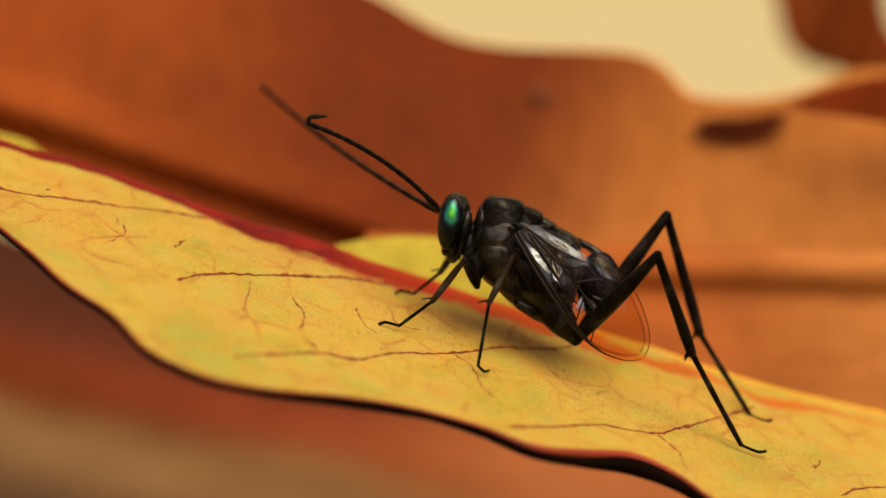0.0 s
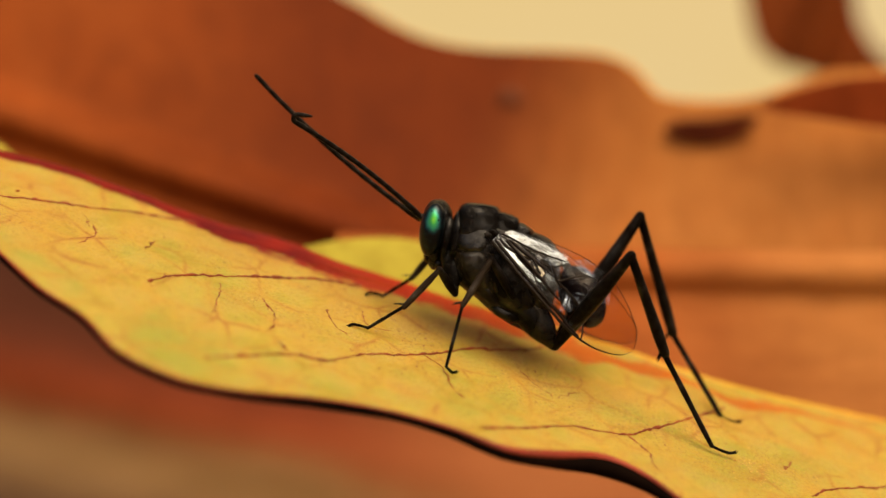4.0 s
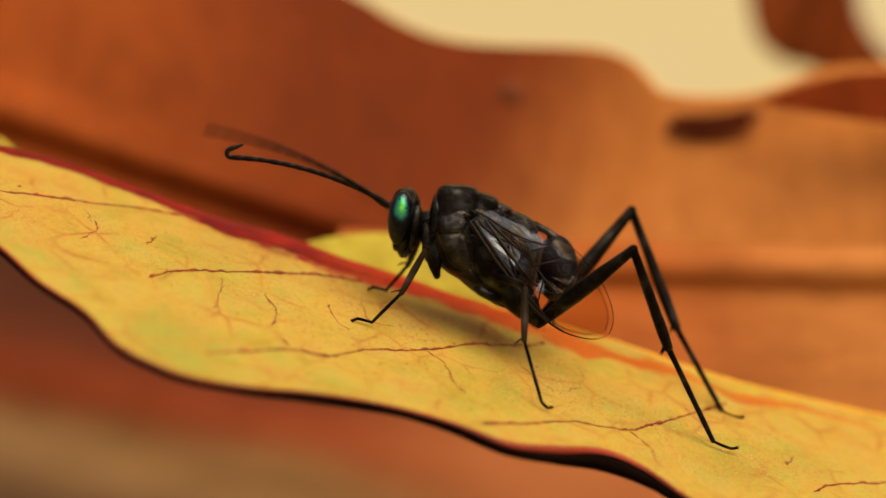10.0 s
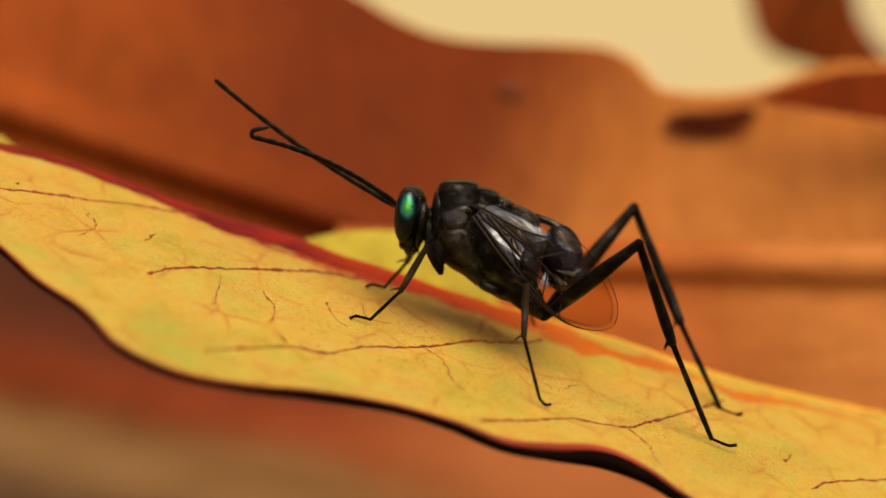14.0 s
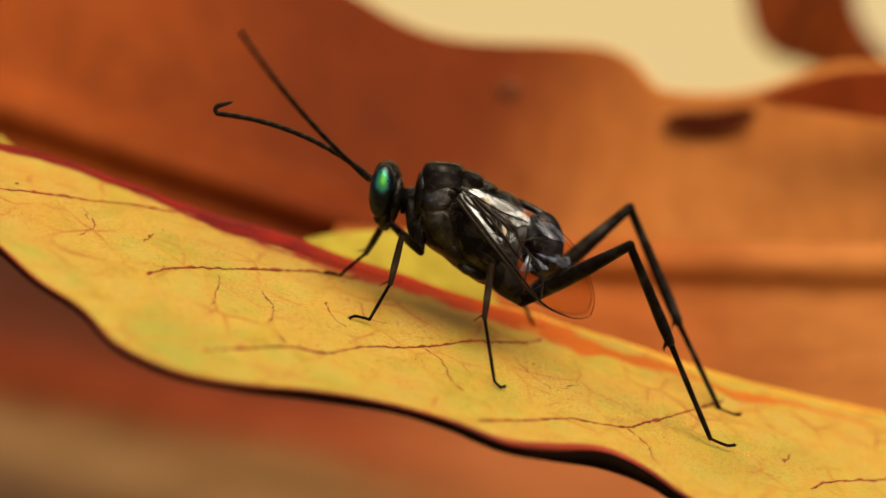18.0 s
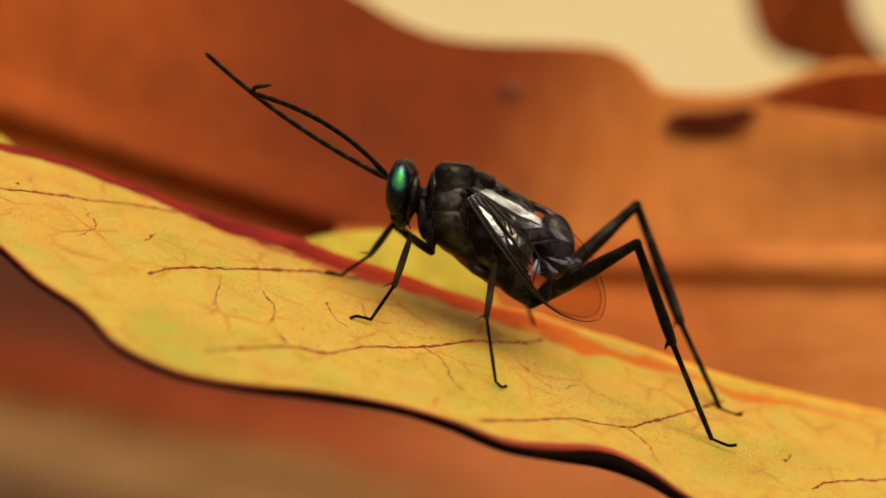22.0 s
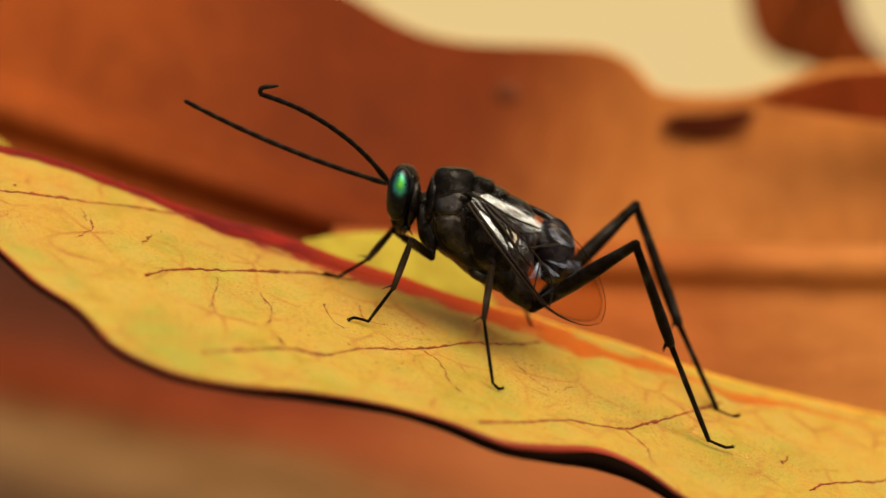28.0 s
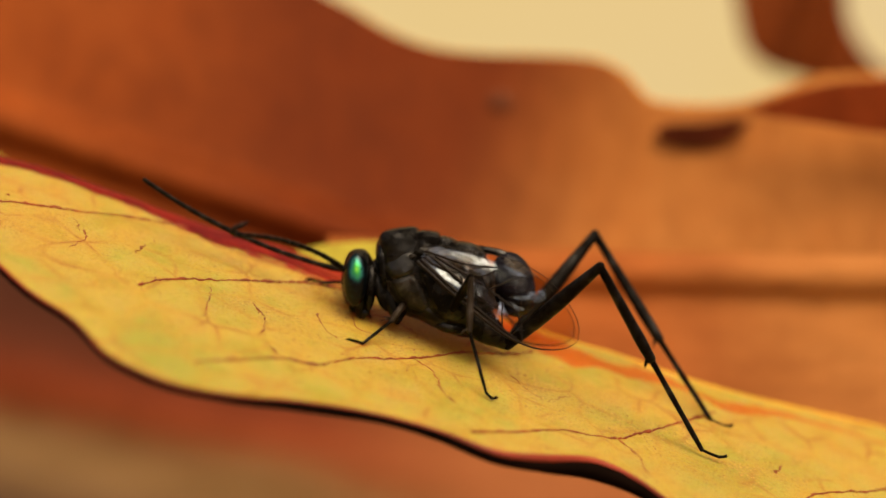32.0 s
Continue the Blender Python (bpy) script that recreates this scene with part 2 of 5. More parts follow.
def eye_material():
    """Compound eye: iridescent sheen painted as a fixed patch, metallic green in the middle that fades through teal
    into black, with dark false pupils.
    """
    m, n, l, p = material("compound_eye")
    vec = coords(n, l, (1000, 1000, 1000))
    g = n.new("ShaderNodeTexGradient")
    g.gradient_type = "SPHERICAL"
    mp = n.new("ShaderNodeMapping")
    mp.inputs["Location"].default_value = (0.1, 0.64, -0.60)
    mp.inputs["Scale"].default_value = (3.3, 1.5, 1.9)
    l.new(vec, mp.inputs["Vector"])
    l.new(mp.outputs[0], g.inputs["Vector"])
    r = ramp(n, [(0.0, (0.004, 0.008, 0.012)), (0.18, (0.006, 0.05, 0.07)), (0.44, (0.008, 0.30, 0.24)), (0.68, (0.012, 0.50, 0.13)), (0.88, (0.10, 0.66, 0.09)), (1.0, (0.42, 0.80, 0.07))])
    uneven = n.new("ShaderNodeMath")
    uneven.operation = "MULTIPLY_ADD"
    uneven.inputs[1].default_value = 0.55
    l.new(noise_tex(n, l, vec, 2.6, 2, 0.5, 0.5), uneven.inputs[0])
    lower = n.new("ShaderNodeMath")
    lower.operation = "SUBTRACT"
    lower.inputs[1].default_value = 0.29
    l.new(g.outputs[0], lower.inputs[0])
    l.new(lower.outputs[0], uneven.inputs[2])
    l.new(uneven.outputs[0], r.inputs[0])
    spots = n.new("ShaderNodeTexVoronoi")
    spots.inputs["Scale"].default_value = 4.6
    l.new(vec, spots.inputs["Vector"])
    sr = ramp(n, [(0.13, (0.01, 0.12, 0.02)), (0.2, (1, 1, 1))])
    l.new(spots.outputs["Distance"], sr.inputs[0])
    l.new(mix(n, l, 1.0, r.outputs[0], sr.outputs[0], "MULTIPLY"), p.inputs["Base Color"])
    p.inputs["Metallic"].default_value, p.inputs["Roughness"].default_value = 0.75, 0.32
    p.inputs["Coat Weight"].default_value, p.inputs["Coat Roughness"].default_value = 0.2, 0.12
    facets = n.new("ShaderNodeTexVoronoi")
    facets.inputs["Scale"].default_value = 45
    l.new(vec, facets.inputs["Vector"])
    bump(n, l, p, facets.outputs["Distance"], 0.15, 0.00001)
    return m


def membrane_material(name, tint):
    """Thin clear wing skin: see-through and a little smoky; a painted vertex layer sets where it glints."""
    m, n, l, p = material(name)
    out = n["Material Output"]
    tr = n.new("ShaderNodeBsdfTransparent")
    tr.inputs[0].default_value = (*tint, 1)
    gl = n.new("ShaderNodeBsdfGlossy")
    gl.inputs["Color"].default_value = (0.62, 0.80, 1.0, 1)
    gl.inputs["Roughness"].default_value = 0.16
    wrinkle = noise_tex(n, l, coords(n, l, (0.5, 1, 1), (0, 0, 10)), 1500, 3, 0.55, 0.6)
    b = n.new("ShaderNodeBump")
    b.inputs["Strength"].default_value, b.inputs["Distance"].default_value = 0.7, 0.00006
    l.new(wrinkle, b.inputs["Height"])
    l.new(b.outputs[0], gl.inputs["Normal"])
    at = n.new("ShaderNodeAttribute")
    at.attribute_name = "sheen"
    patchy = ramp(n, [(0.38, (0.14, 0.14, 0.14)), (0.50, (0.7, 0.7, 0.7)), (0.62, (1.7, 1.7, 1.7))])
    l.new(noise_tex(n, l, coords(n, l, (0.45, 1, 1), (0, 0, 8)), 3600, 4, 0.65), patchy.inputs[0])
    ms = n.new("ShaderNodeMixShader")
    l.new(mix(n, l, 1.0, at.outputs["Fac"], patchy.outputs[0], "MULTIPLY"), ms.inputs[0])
    l.new(tr.outputs[0], ms.inputs[1])
    l.new(gl.outputs[0], ms.inputs[2])
    l.new(ms.outputs[0], out.inputs["Surface"])
    return m


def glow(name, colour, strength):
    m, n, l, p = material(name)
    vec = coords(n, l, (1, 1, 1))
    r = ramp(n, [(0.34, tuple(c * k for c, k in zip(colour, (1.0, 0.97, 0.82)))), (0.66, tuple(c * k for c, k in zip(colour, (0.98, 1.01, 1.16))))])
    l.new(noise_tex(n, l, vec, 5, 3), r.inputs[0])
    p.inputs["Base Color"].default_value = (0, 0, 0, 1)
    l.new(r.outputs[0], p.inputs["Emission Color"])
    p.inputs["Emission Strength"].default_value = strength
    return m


BLADE = blade_material()
RIB = dry_leaf("red_midrib", (0.15, 0.010, 0.013), (0.32, 0.022, 0.016), (14, 14, 14), toward=(0.52, 0.085, 0.016), span=(-0.005, 0.0005))
RIB_PALE = plain("orange_rib", (0.80, 0.46, 0.05), 0.5, vary=0.15, scale=600, bump_by=0.3)
VEIN = plain("reddish_vein", (0.25, 0.042, 0.012), 0.5, vary=0.4, scale=1800)
VEIN_FINE = plain("fine_vein", (0.27, 0.068, 0.018), 0.5, vary=0.3, scale=1800)
GRIT = plain("leaf_grit", (0.46, 0.30, 0.08), 0.45, vary=0.55, scale=9000)
# near-black, with the shade under the leaf's edge put into the colour
UNDER = plain("shaded_rim", (0.006, 0.003, 0.002), 1.0, vary=0.5, scale=500)
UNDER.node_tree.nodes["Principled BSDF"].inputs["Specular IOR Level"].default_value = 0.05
CRIMSON = plain("crimson_rim", (0.28, 0.03, 0.012), 0.55, vary=0.4, scale=700)
# bright fringe along the russet margin, put into colour and an added tube
RIM = plain("fringe_rim", (0.74, 0.31, 0.045), 0.6, vary=0.2, scale=600)
BLEMISH = plain("leaf_blemish", (0.13, 0.031, 0.008), 0.8, vary=0.3, scale=400)
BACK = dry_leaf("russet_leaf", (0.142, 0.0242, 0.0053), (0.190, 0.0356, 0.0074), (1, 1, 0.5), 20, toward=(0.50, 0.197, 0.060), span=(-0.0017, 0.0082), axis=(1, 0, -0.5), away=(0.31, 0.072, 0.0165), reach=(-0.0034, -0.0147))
BACK2 = dry_leaf("orange_leaf", (0.36, 0.098, 0.028), (0.46, 0.150, 0.045), (0.4, 1, 1.2), 4, toward=(0.50, 0.205, 0.068), span=(0.006, 0.015))
# the first dark stops hold painted shade from under the yellow leaf
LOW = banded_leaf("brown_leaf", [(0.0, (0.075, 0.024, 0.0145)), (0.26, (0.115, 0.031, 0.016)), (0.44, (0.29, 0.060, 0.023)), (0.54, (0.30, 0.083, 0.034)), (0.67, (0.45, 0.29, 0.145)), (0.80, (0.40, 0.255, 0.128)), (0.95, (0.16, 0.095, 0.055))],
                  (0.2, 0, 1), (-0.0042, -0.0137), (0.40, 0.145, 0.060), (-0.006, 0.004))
YEL = dry_leaf("lime_leaf", (0.41, 0.38, 0.062), (0.50, 0.46, 0.085))
NOTCH_SHADE = dry_leaf("shaded_notch", (0.0602, 0.0112, 0.00516), (0.103, 0.0206, 0.00774))
RED = dry_leaf("red_leaf_edge", (0.206, 0.0361, 0.0103), (0.275, 0.0516, 0.0138))
TIP = dry_leaf("brown_leaf_tip", (0.163, 0.0361, 0.0086), (0.249, 0.0568, 0.0129))
LITTER = dry_leaf("leaf_litter", (0.10, 0.05, 0.02), (0.30, 0.16, 0.06), (0.2, 0.2, 0.2))
CUTICLE = chitin("black_cuticle", (0.004, 0.0034, 0.0029), 0.25, 24000, 0.000009, 0.30)
PITTED = chitin("pitted_cuticle", (0.0045, 0.0037, 0.003), 0.28, 12500, 0.000026, 0.26)
SATIN = chitin("satin_cuticle", (0.0105, 0.0095, 0.0085), 0.40, 22000, 0.000008, 0.30)
LIMB = chitin("brown_black_limb", (0.005, 0.0037, 0.0029), 0.40, 30000, 0.000008, 0.12)
LIMB_PALE = chitin("grey_brown_limb", (0.024, 0.018, 0.013), 0.42, 30000, 0.000008, 0.18)
SHINY = chitin("glossy_cuticle", (0.004, 0.004, 0.006), 0.16, 40000, 0.000003, 0.35)
GASTER = chitin("violet_black_cuticle", (0.005, 0.0044, 0.009), 0.26, 30000, 0.000004, 0.2)
EYE = eye_material()
SKIN = membrane_material("wing_skin", (0.88, 0.78, 0.68))
WINGVEIN = plain("wing_vein", (0.007, 0.004, 0.003), 0.45)
WINGVEIN.node_tree.nodes["Principled BSDF"].inputs["Specular IOR Level"].default_value = 0.2
HAIR = plain("silver_hair", (0.20, 0.15, 0.10), 0.5)
CREAM = glow("glowing_distance", (0.83, 0.735, 0.425), 0.95)


# ---- mesh helpers ----
def link_mesh(name, bm, mat, smooth=True):
    me = bpy.data.meshes.new(name)
    bmesh.ops.recalc_face_normals(bm, faces=bm.faces)
    bm.to_mesh(me)
    bm.free()
    me.materials.append(mat)
    if smooth:
        me.shade_smooth()
    return new(name, me)


def part(name, bm, mat, parent, label=""):
    ob = link_mesh(name, bm, mat)
    ob.parent = parent
    return tagged(ob, label)


def spline(knots, u):
    """A smooth curve through the knots, u from 0 to 1."""
    k = len(knots) - 1
    f = min(max(u, 0), 1) * k
    i = min(int(f), k - 1)
    f -= i
    p = [Vector(knots[min(max(j, 0), k)]) for j in (i - 1, i, i + 1, i + 2)]
    return 0.5 * (2 * p[1] + (p[2] - p[0]) * f + (2 * p[0] - 5 * p[1] + 4 * p[2] - p[3]) * f * f + (3 * p[1] - p[0] - 3 * p[2] + p[3]) * f ** 3)


def edge_at(knots, x):
    """The second coordinate of the smooth curve through (x, y) knots, at x."""
    i = 0
    while i < len(knots) - 2 and knots[i + 1][0] < x:
        i += 1
    a, b = knots[i], knots[i + 1]
    s = min(max((x - a[0]) / (b[0] - a[0]), 0), 1)
    m0 = (b[1] - knots[max(i - 1, 0)][1]) / (b[0] - knots[max(i - 1, 0)][0])
    q = knots[min(i + 2, len(knots) - 1)]
    m1 = (q[1] - a[1]) / (q[0] - a[0])
    w = b[0] - a[0]
    return a[1] * (2 * s ** 3 - 3 * s * s + 1) + m0 * w * (s ** 3 - 2 * s * s + s) + b[1] * (3 * s * s - 2 * s ** 3) + m1 * w * (s ** 3 - s * s)


def tube(bm, pts, radii, sides=10, flat=1.0, unit=MM):
    """A round tube through the points (mm); radii as long as the points; flat squeezes it across."""
    pts = [Vector(p) for p in pts]
    rings = []
    side = None
    for i, p in enumerate(pts):
        d = (pts[min(i + 1, len(pts) - 1)] - pts[max(i - 1, 0)]).normalized()
        if side is None:
            side = d.cross(Vector((0, 1, 0)) if abs(d.y) < 0.9 else Vector((1, 0, 0))).normalized()
        side = (side - d * side.dot(d)).normalized()
        up = d.cross(side)
        rings.append([bm.verts.new((p + (side * math.cos(a) + up * math.sin(a) * flat) * radii[i]) * unit)
                      for a in (2 * math.pi * k / sides for k in range(sides))])
    for a, b in zip(rings, rings[1:]):
        for k in range(sides):
            bm.faces.new((a[k], a[(k + 1) % sides], b[(k + 1) % sides], b[k]))
    bm.faces.new(rings[0])
    bm.faces.new(rings[-1])
    return bm


def limb(length, radii, sides=12, bow=0.0, flat=1.0):
    """A limb along x, mm, with a profile of radii and a slight bow."""
    k = len(radii) - 1
    n = 3 * k
    pts = [(length * i / n, 0, bow * math.sin(math.pi * i / n)) for i in range(n + 1)]
    rr = [spline([(r, 0) for r in radii], i / n)[0] for i in range(n + 1)]
    # rounded ends
    a, c = rr[0], rr[-1]
    pts = [(-0.97 * a, 0, 0), (-0.8 * a, 0, 0), (-0.45 * a, 0, 0)] + pts + [(length + 0.45 * c, 0, 0), (length + 0.8 * c, 0, 0), (length + 0.97 * c, 0, 0)]
    rr = [0.24 * a, 0.6 * a, 0.89 * a] + rr + [0.89 * c, 0.6 * c, 0.24 * c]
    return tube(bmesh.new(), pts, rr, sides, flat)


def lump(centre, half, turn=0.0, rough=0.03, seed=0.0, squeeze=0.0, detail=3, power=2.0):
    """A rounded body, mm: half axes, turn about y, squeeze narrows it downwards; power over 2 makes it boxier."""
    bm = bmesh.new()
    bmesh.ops.create_icosphere(bm, subdivisions=detail, radius=1)
    rot = Euler((0, radians(turn), 0)).to_matrix()
    for v in bm.verts:
        c = v.co.copy()
        k = (abs(c.x) ** power + abs(c.y) ** power + abs(c.z) ** power) ** (-1 / power)
        c *= k * (1 + rough * noise.noise(c * 2.3 + Vector((seed, 0, 0))))
        f = 1 - squeeze * (0.5 - 0.5 * c.z)
        v.co = (rot @ Vector((c.x * half[0] * f, c.y * half[1] * f, c.z * half[2])) + Vector(centre)) * MM
    return bm


def b(a, c, y=0.0):
    """A point of the insect, placed to fit the camera's view, in mm round the middle of its chest."""
    return Vector(((a - 845.4) * VIEW_STEP, y, (415.8 - c) * VIEW_STEP))


# ---- the yellow leaf that carries the insect ----
LEAF_X, LEAF_Z = 9.241, -6.677
NEAR_EDGE = [(-21.17, -3.10), (-18.24, -2.70), (-15.92, -2.88), (-13.60, -4.81), (-12.24, -6.27), (-10.78, -7.22), (-9.72, -8.62), (-8.68, -9.06), (-7.59, -9.10), (-5.95, -8.50), (-3.81, -7.26), (-1.61, -6.36), (0.27, -6.03), (1.99, -6.14), (3.47, -5.37), (4.80, -4.45), (5.68, -4.35), (6.53, -4.72), (7.35, -5.41), (8.69, -6.07), (10.62, -5.54), (13.41, -5.30), (17.52, -5.52), (22.46, -1.99), (27.24, 4.09)]
FAR_EDGE = [(-21.87, 1.11), (-18.91, 1.97), (-16.59, 2.44), (-14.35, 2.62), (-12.56, 3.07), (-10.71, 2.99), (-8.86, 2.95), (-7.02, 3.00), (-5.38, 3.34), (-3.34, 3.18), (-1.50, 3.46), (0.35, 3.37), (2.20, 3.69), (3.14, 4.03), (4.07, 3.97), (5.93, 4.20), (7.79, 4.20), (9.67, 4.44), (11.57, 4.90), (14.81, 5.78), (17.26, 6.02), (20.08, 5.91), (23.84, 5.92), (27.56, 5.70)]
MIDRIB = [(-21.82, 0.80), (-18.86, 1.66), (-16.55, 2.13), (-14.32, 2.31), (-12.53, 2.76), (-10.68, 2.67), (-8.84, 2.59), (-7.91, 2.48), (-6.99, 2.37), (-5.17, 2.69), (-3.32, 2.43), (-1.49, 2.79), (-0.39, 2.83), (0.35, 2.79), (1.27, 2.86), (2.19, 2.93), (3.12, 3.18), (4.03, 2.93), (4.58, 2.73), (5.32, 2.87), (6.06, 2.96), (6.81, 3.14), (7.74, 3.39), (8.66, 3.24), (9.57, 3.08), (10.34, 3.44), (11.49, 3.94), (14.67, 4.53)]
# half width of the midrib along x
RIB_WIDTH = [(-14.32, 0.29), (-12.53, 0.29), (-10.68, 0.34), (-8.84, 0.44), (-7.91, 0.63), (-6.99, 0.68), (-5.17, 0.83), (-3.32, 0.78), (-1.49, 0.73), (-0.39, 0.68), (0.35, 0.63), (1.27, 0.63), (2.19, 0.78), (3.12, 0.83), (4.03, 0.87), (4.58, 0.87), (5.32, 0.44), (6.06, 0.34), (6.81, 0.44), (7.74, 0.29), (8.66, 0.15), (9.57, 0.34), (10.34, 0.39), (11.49, 0.19), (14.67, 0.05)]
MAIN_VEINS = [
    [(-15.04, -1.39), (-14.02, -0.93), (-11.98, 0.18), (-10.25, 1.18), (-8.84, 1.84), (-7.68, 2.31), (-7.05, 2.41)],
    [(-9.11, -3.36), (-8.38, -2.35), (-6.61, -0.82), (-5.13, 0.33), (-4.07, 1.15), (-2.63, 1.81)],
    [(-7.12, -7.33), (-5.74, -6.02), (-4.57, -4.98), (-3.54, -4.63), (-2.36, -3.16), (-0.60, -1.63), (0.83, -0.15), (1.92, 0.71), (3.22, 1.91)],
    [(1.22, -5.51), (2.89, -4.19), (3.97, -3.14), (4.87, -2.75), (5.77, -2.36), (6.71, -1.17), (7.88, 0.44), (9.18, 2.27)],
    [(11.63, -2.08), (12.35, -0.98), (14.18, 0.54), (15.67, 2.12)]]
SIDE_VEINS = [
    [(-0.57, -1.60), (0.11, -2.17), (0.28, -3.25), (0.80, -3.96)],
    [(5.77, -2.36), (6.44, -3.05), (6.73, -4.22)],
    [(4.33, 1.37), (4.43, -0.14), (3.58, -1.40)],
    [(-5.67, -1.63), (-5.19, -2.71), (-5.31, -3.87)],
    [(-11.10, -0.59), (-10.91, -1.33), (-11.38, -2.42)],
    [(-11.40, -0.18), (-11.07, -0.89)],
    [(-3.65, -0.78), (-3.41, -1.65), (-2.99, -2.14)],
    [(-4.57, -4.98), (-5.03, -4.34)],
    [(-9.39, -1.11), (-9.07, -0.15)],
    [(10.85, -0.81), (11.19, 0.05)],
    [(2.27, 0.11), (2.97, -0.99), (3.58, -1.40)],
    [(-6.92, -1.61), (-7.05, -4.07)],
    [(-2.60, 0.33), (-2.31, -0.93), (-1.51, -0.69)]]
SPOTS = [(-13.50, -0.08, 0.07), (-11.14, 3.12, 0.03), (-1.25, 0.60, 0.025), (-1.50, -0.90, 0.02), (-0.79, 0.34, 0.022), (-5.87, -2.44, 0.02), (3.53, -0.04, 0.02), (4.02, -1.78, 0.025), (4.91, -1.68, 0.02), (-0.43, -0.43, 0.02), (-3.29, -1.11, 0.02), (7.17, -2.48, 0.02), (9.69, -1.90, 0.025), (0.82, -1.08, 0.02)]


def leaf_z(x, y):
    return LEAF_Z - 0.351 * (x - LEAF_X) + 0.4 * (y + 1.5)


def waviness(x, y):
    return 0.05 * noise.noise(Vector((x * 0.35, y * 0.35, 3))) + 0.02 * noise.noise(Vector((x * 1.4, y * 1.4, 7)))


def leaf_point(x, y, lift=0.0):
    return Vector((x, y, leaf_z(x, y) + waviness(x, y) + lift))


def yellow_leaf():
    leaf = tagged(new("autumn_leaf"), "yellow autumn leaf with red midrib and reddish veins", "leaf")
    x0, x1 = NEAR_EDGE[0][0] + 0.2, FAR_EDGE[-1][0] - 0.2
    nx, ny = 360, 64
    bm = bmesh.new()
    tint = bm.verts.layers.float.new("rib")
    top, low = [], []
    for i in range(nx + 1):
        x = x0 + (x1 - x0) * i / nx
        a, c = edge_at(NEAR_EDGE, x), edge_at(FAR_EDGE, x)
        if c - a < 0.1:
            c = a + 0.1
        ra, rb = [], []
        for j in range(ny + 1):
            s = 1 - (1 - j / ny) ** 1.7
            y = a + (c - a) * s
            p = leaf_point(x, y)
            near_rib = 1 - abs(y - edge_at(MIDRIB, x)) / max(0.08, edge_at(RIB_WIDTH, min(max(x, RIB_WIDTH[0][0]), RIB_WIDTH[-1][0])))
            rim = max(0.0, 1 - s / 0.06)
            p.z -= 0.06 * rim ** 2
            v = bm.verts.new(p * MM)
            if y > edge_at(MIDRIB, x) and x < 3.2:
                near_rib = max(near_rib, min(1, 3.2 - x))
            v[tint] = max(-1.0, near_rib)
            ra.append(v)
            rb.append(bm.verts.new((p + Vector((0, 0.05 if j == 0 else 0, -0.14))) * MM))
        top.append(ra)
        low.append(rb)
    for i in range(nx):
        for j in range(ny):
            bm.faces.new((top[i][j], top[i + 1][j], top[i + 1][j + 1], top[i][j + 1]))
            bm.faces.new((low[i][j], low[i][j + 1], low[i + 1][j + 1], low[i + 1][j]))
        bm.faces.new((top[i][0], low[i][0], low[i + 1][0], top[i + 1][0]))
        bm.faces.new((top[i][ny], top[i + 1][ny], low[i + 1][ny], low[i][ny]))
    part("blade", bm, BLADE, leaf)
    # curled rim along the near margin: a dark fold, shade painted in, that widens where the margin rolls under
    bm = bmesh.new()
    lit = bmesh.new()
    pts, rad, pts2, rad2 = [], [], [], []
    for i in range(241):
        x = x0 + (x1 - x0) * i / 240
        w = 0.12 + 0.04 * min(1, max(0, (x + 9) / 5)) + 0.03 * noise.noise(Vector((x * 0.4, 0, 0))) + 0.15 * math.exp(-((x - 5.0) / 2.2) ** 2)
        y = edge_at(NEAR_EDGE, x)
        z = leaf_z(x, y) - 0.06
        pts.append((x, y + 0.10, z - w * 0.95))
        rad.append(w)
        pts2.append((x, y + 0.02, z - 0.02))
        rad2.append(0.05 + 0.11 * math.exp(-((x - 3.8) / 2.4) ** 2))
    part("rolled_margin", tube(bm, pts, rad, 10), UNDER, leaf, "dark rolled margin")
    part("margin_line", tube(lit, pts2, rad2, 8), CRIMSON, leaf, "thin crimson margin")
    # midrib: a low broad band that narrows towards the tip
    bm = bmesh.new()
    rings = []
    across, up = Vector((0, 0.928, 0.371)), Vector((0, -0.371, 0.928))
    for i in range(481):
        q = spline(MIDRIB, i / 480)
        if q.x > -1.2:
            break
        p = leaf_point(q.x, q.y, 0.01 - 0.03 * min(1, max(0, (q.x + 4) / 2.5)))
        w = max(0.05, edge_at(RIB_WIDTH, min(max(q.x, RIB_WIDTH[0][0]), RIB_WIDTH[-1][0]))) * (0.95 + 0.25 * noise.noise(Vector((q.x * 2.1, 0, 0))) + 0.12 * noise.noise(Vector((q.x * 6.1, 3, 0))))
        w2 = w * (1 + 0.25 * noise.noise(Vector((q.x * 1.9, 5, 0))) + 0.15 * noise.noise(Vector((q.x * 7.3, 8, 0))))
        core = 0.62 if q.x < -5 else max(0.02, 0.62 - 0.16 * (q.x + 5))
        w, w2 = w * core, w2 * core
        rings.append([bm.verts.new((p + across * (w if math.cos(a) > 0 else w2) * math.cos(a) + up * 0.045 * math.sin(a)) * MM) for a in (2 * math.pi * k / 12 for k in range(12))])
    for a, c in zip(rings, rings[1:]):
        for k in range(12):
            bm.faces.new((a[k], a[(k + 1) % 12], c[(k + 1) % 12], c[k]))
    part("midrib", bm, RIB, leaf, "crimson midrib")
    # pale ridge beyond the midrib
    bm = bmesh.new()
    pts, rad = [], []
    for i in range(161):
        x = 1.5 + (x1 - 2.0) * i / 160
        y = edge_at(FAR_EDGE, x)
        pts.append(leaf_point(x, y - 0.1, 0.0))
        rad.append(0.03 + 0.03 * min(1, i / 40))
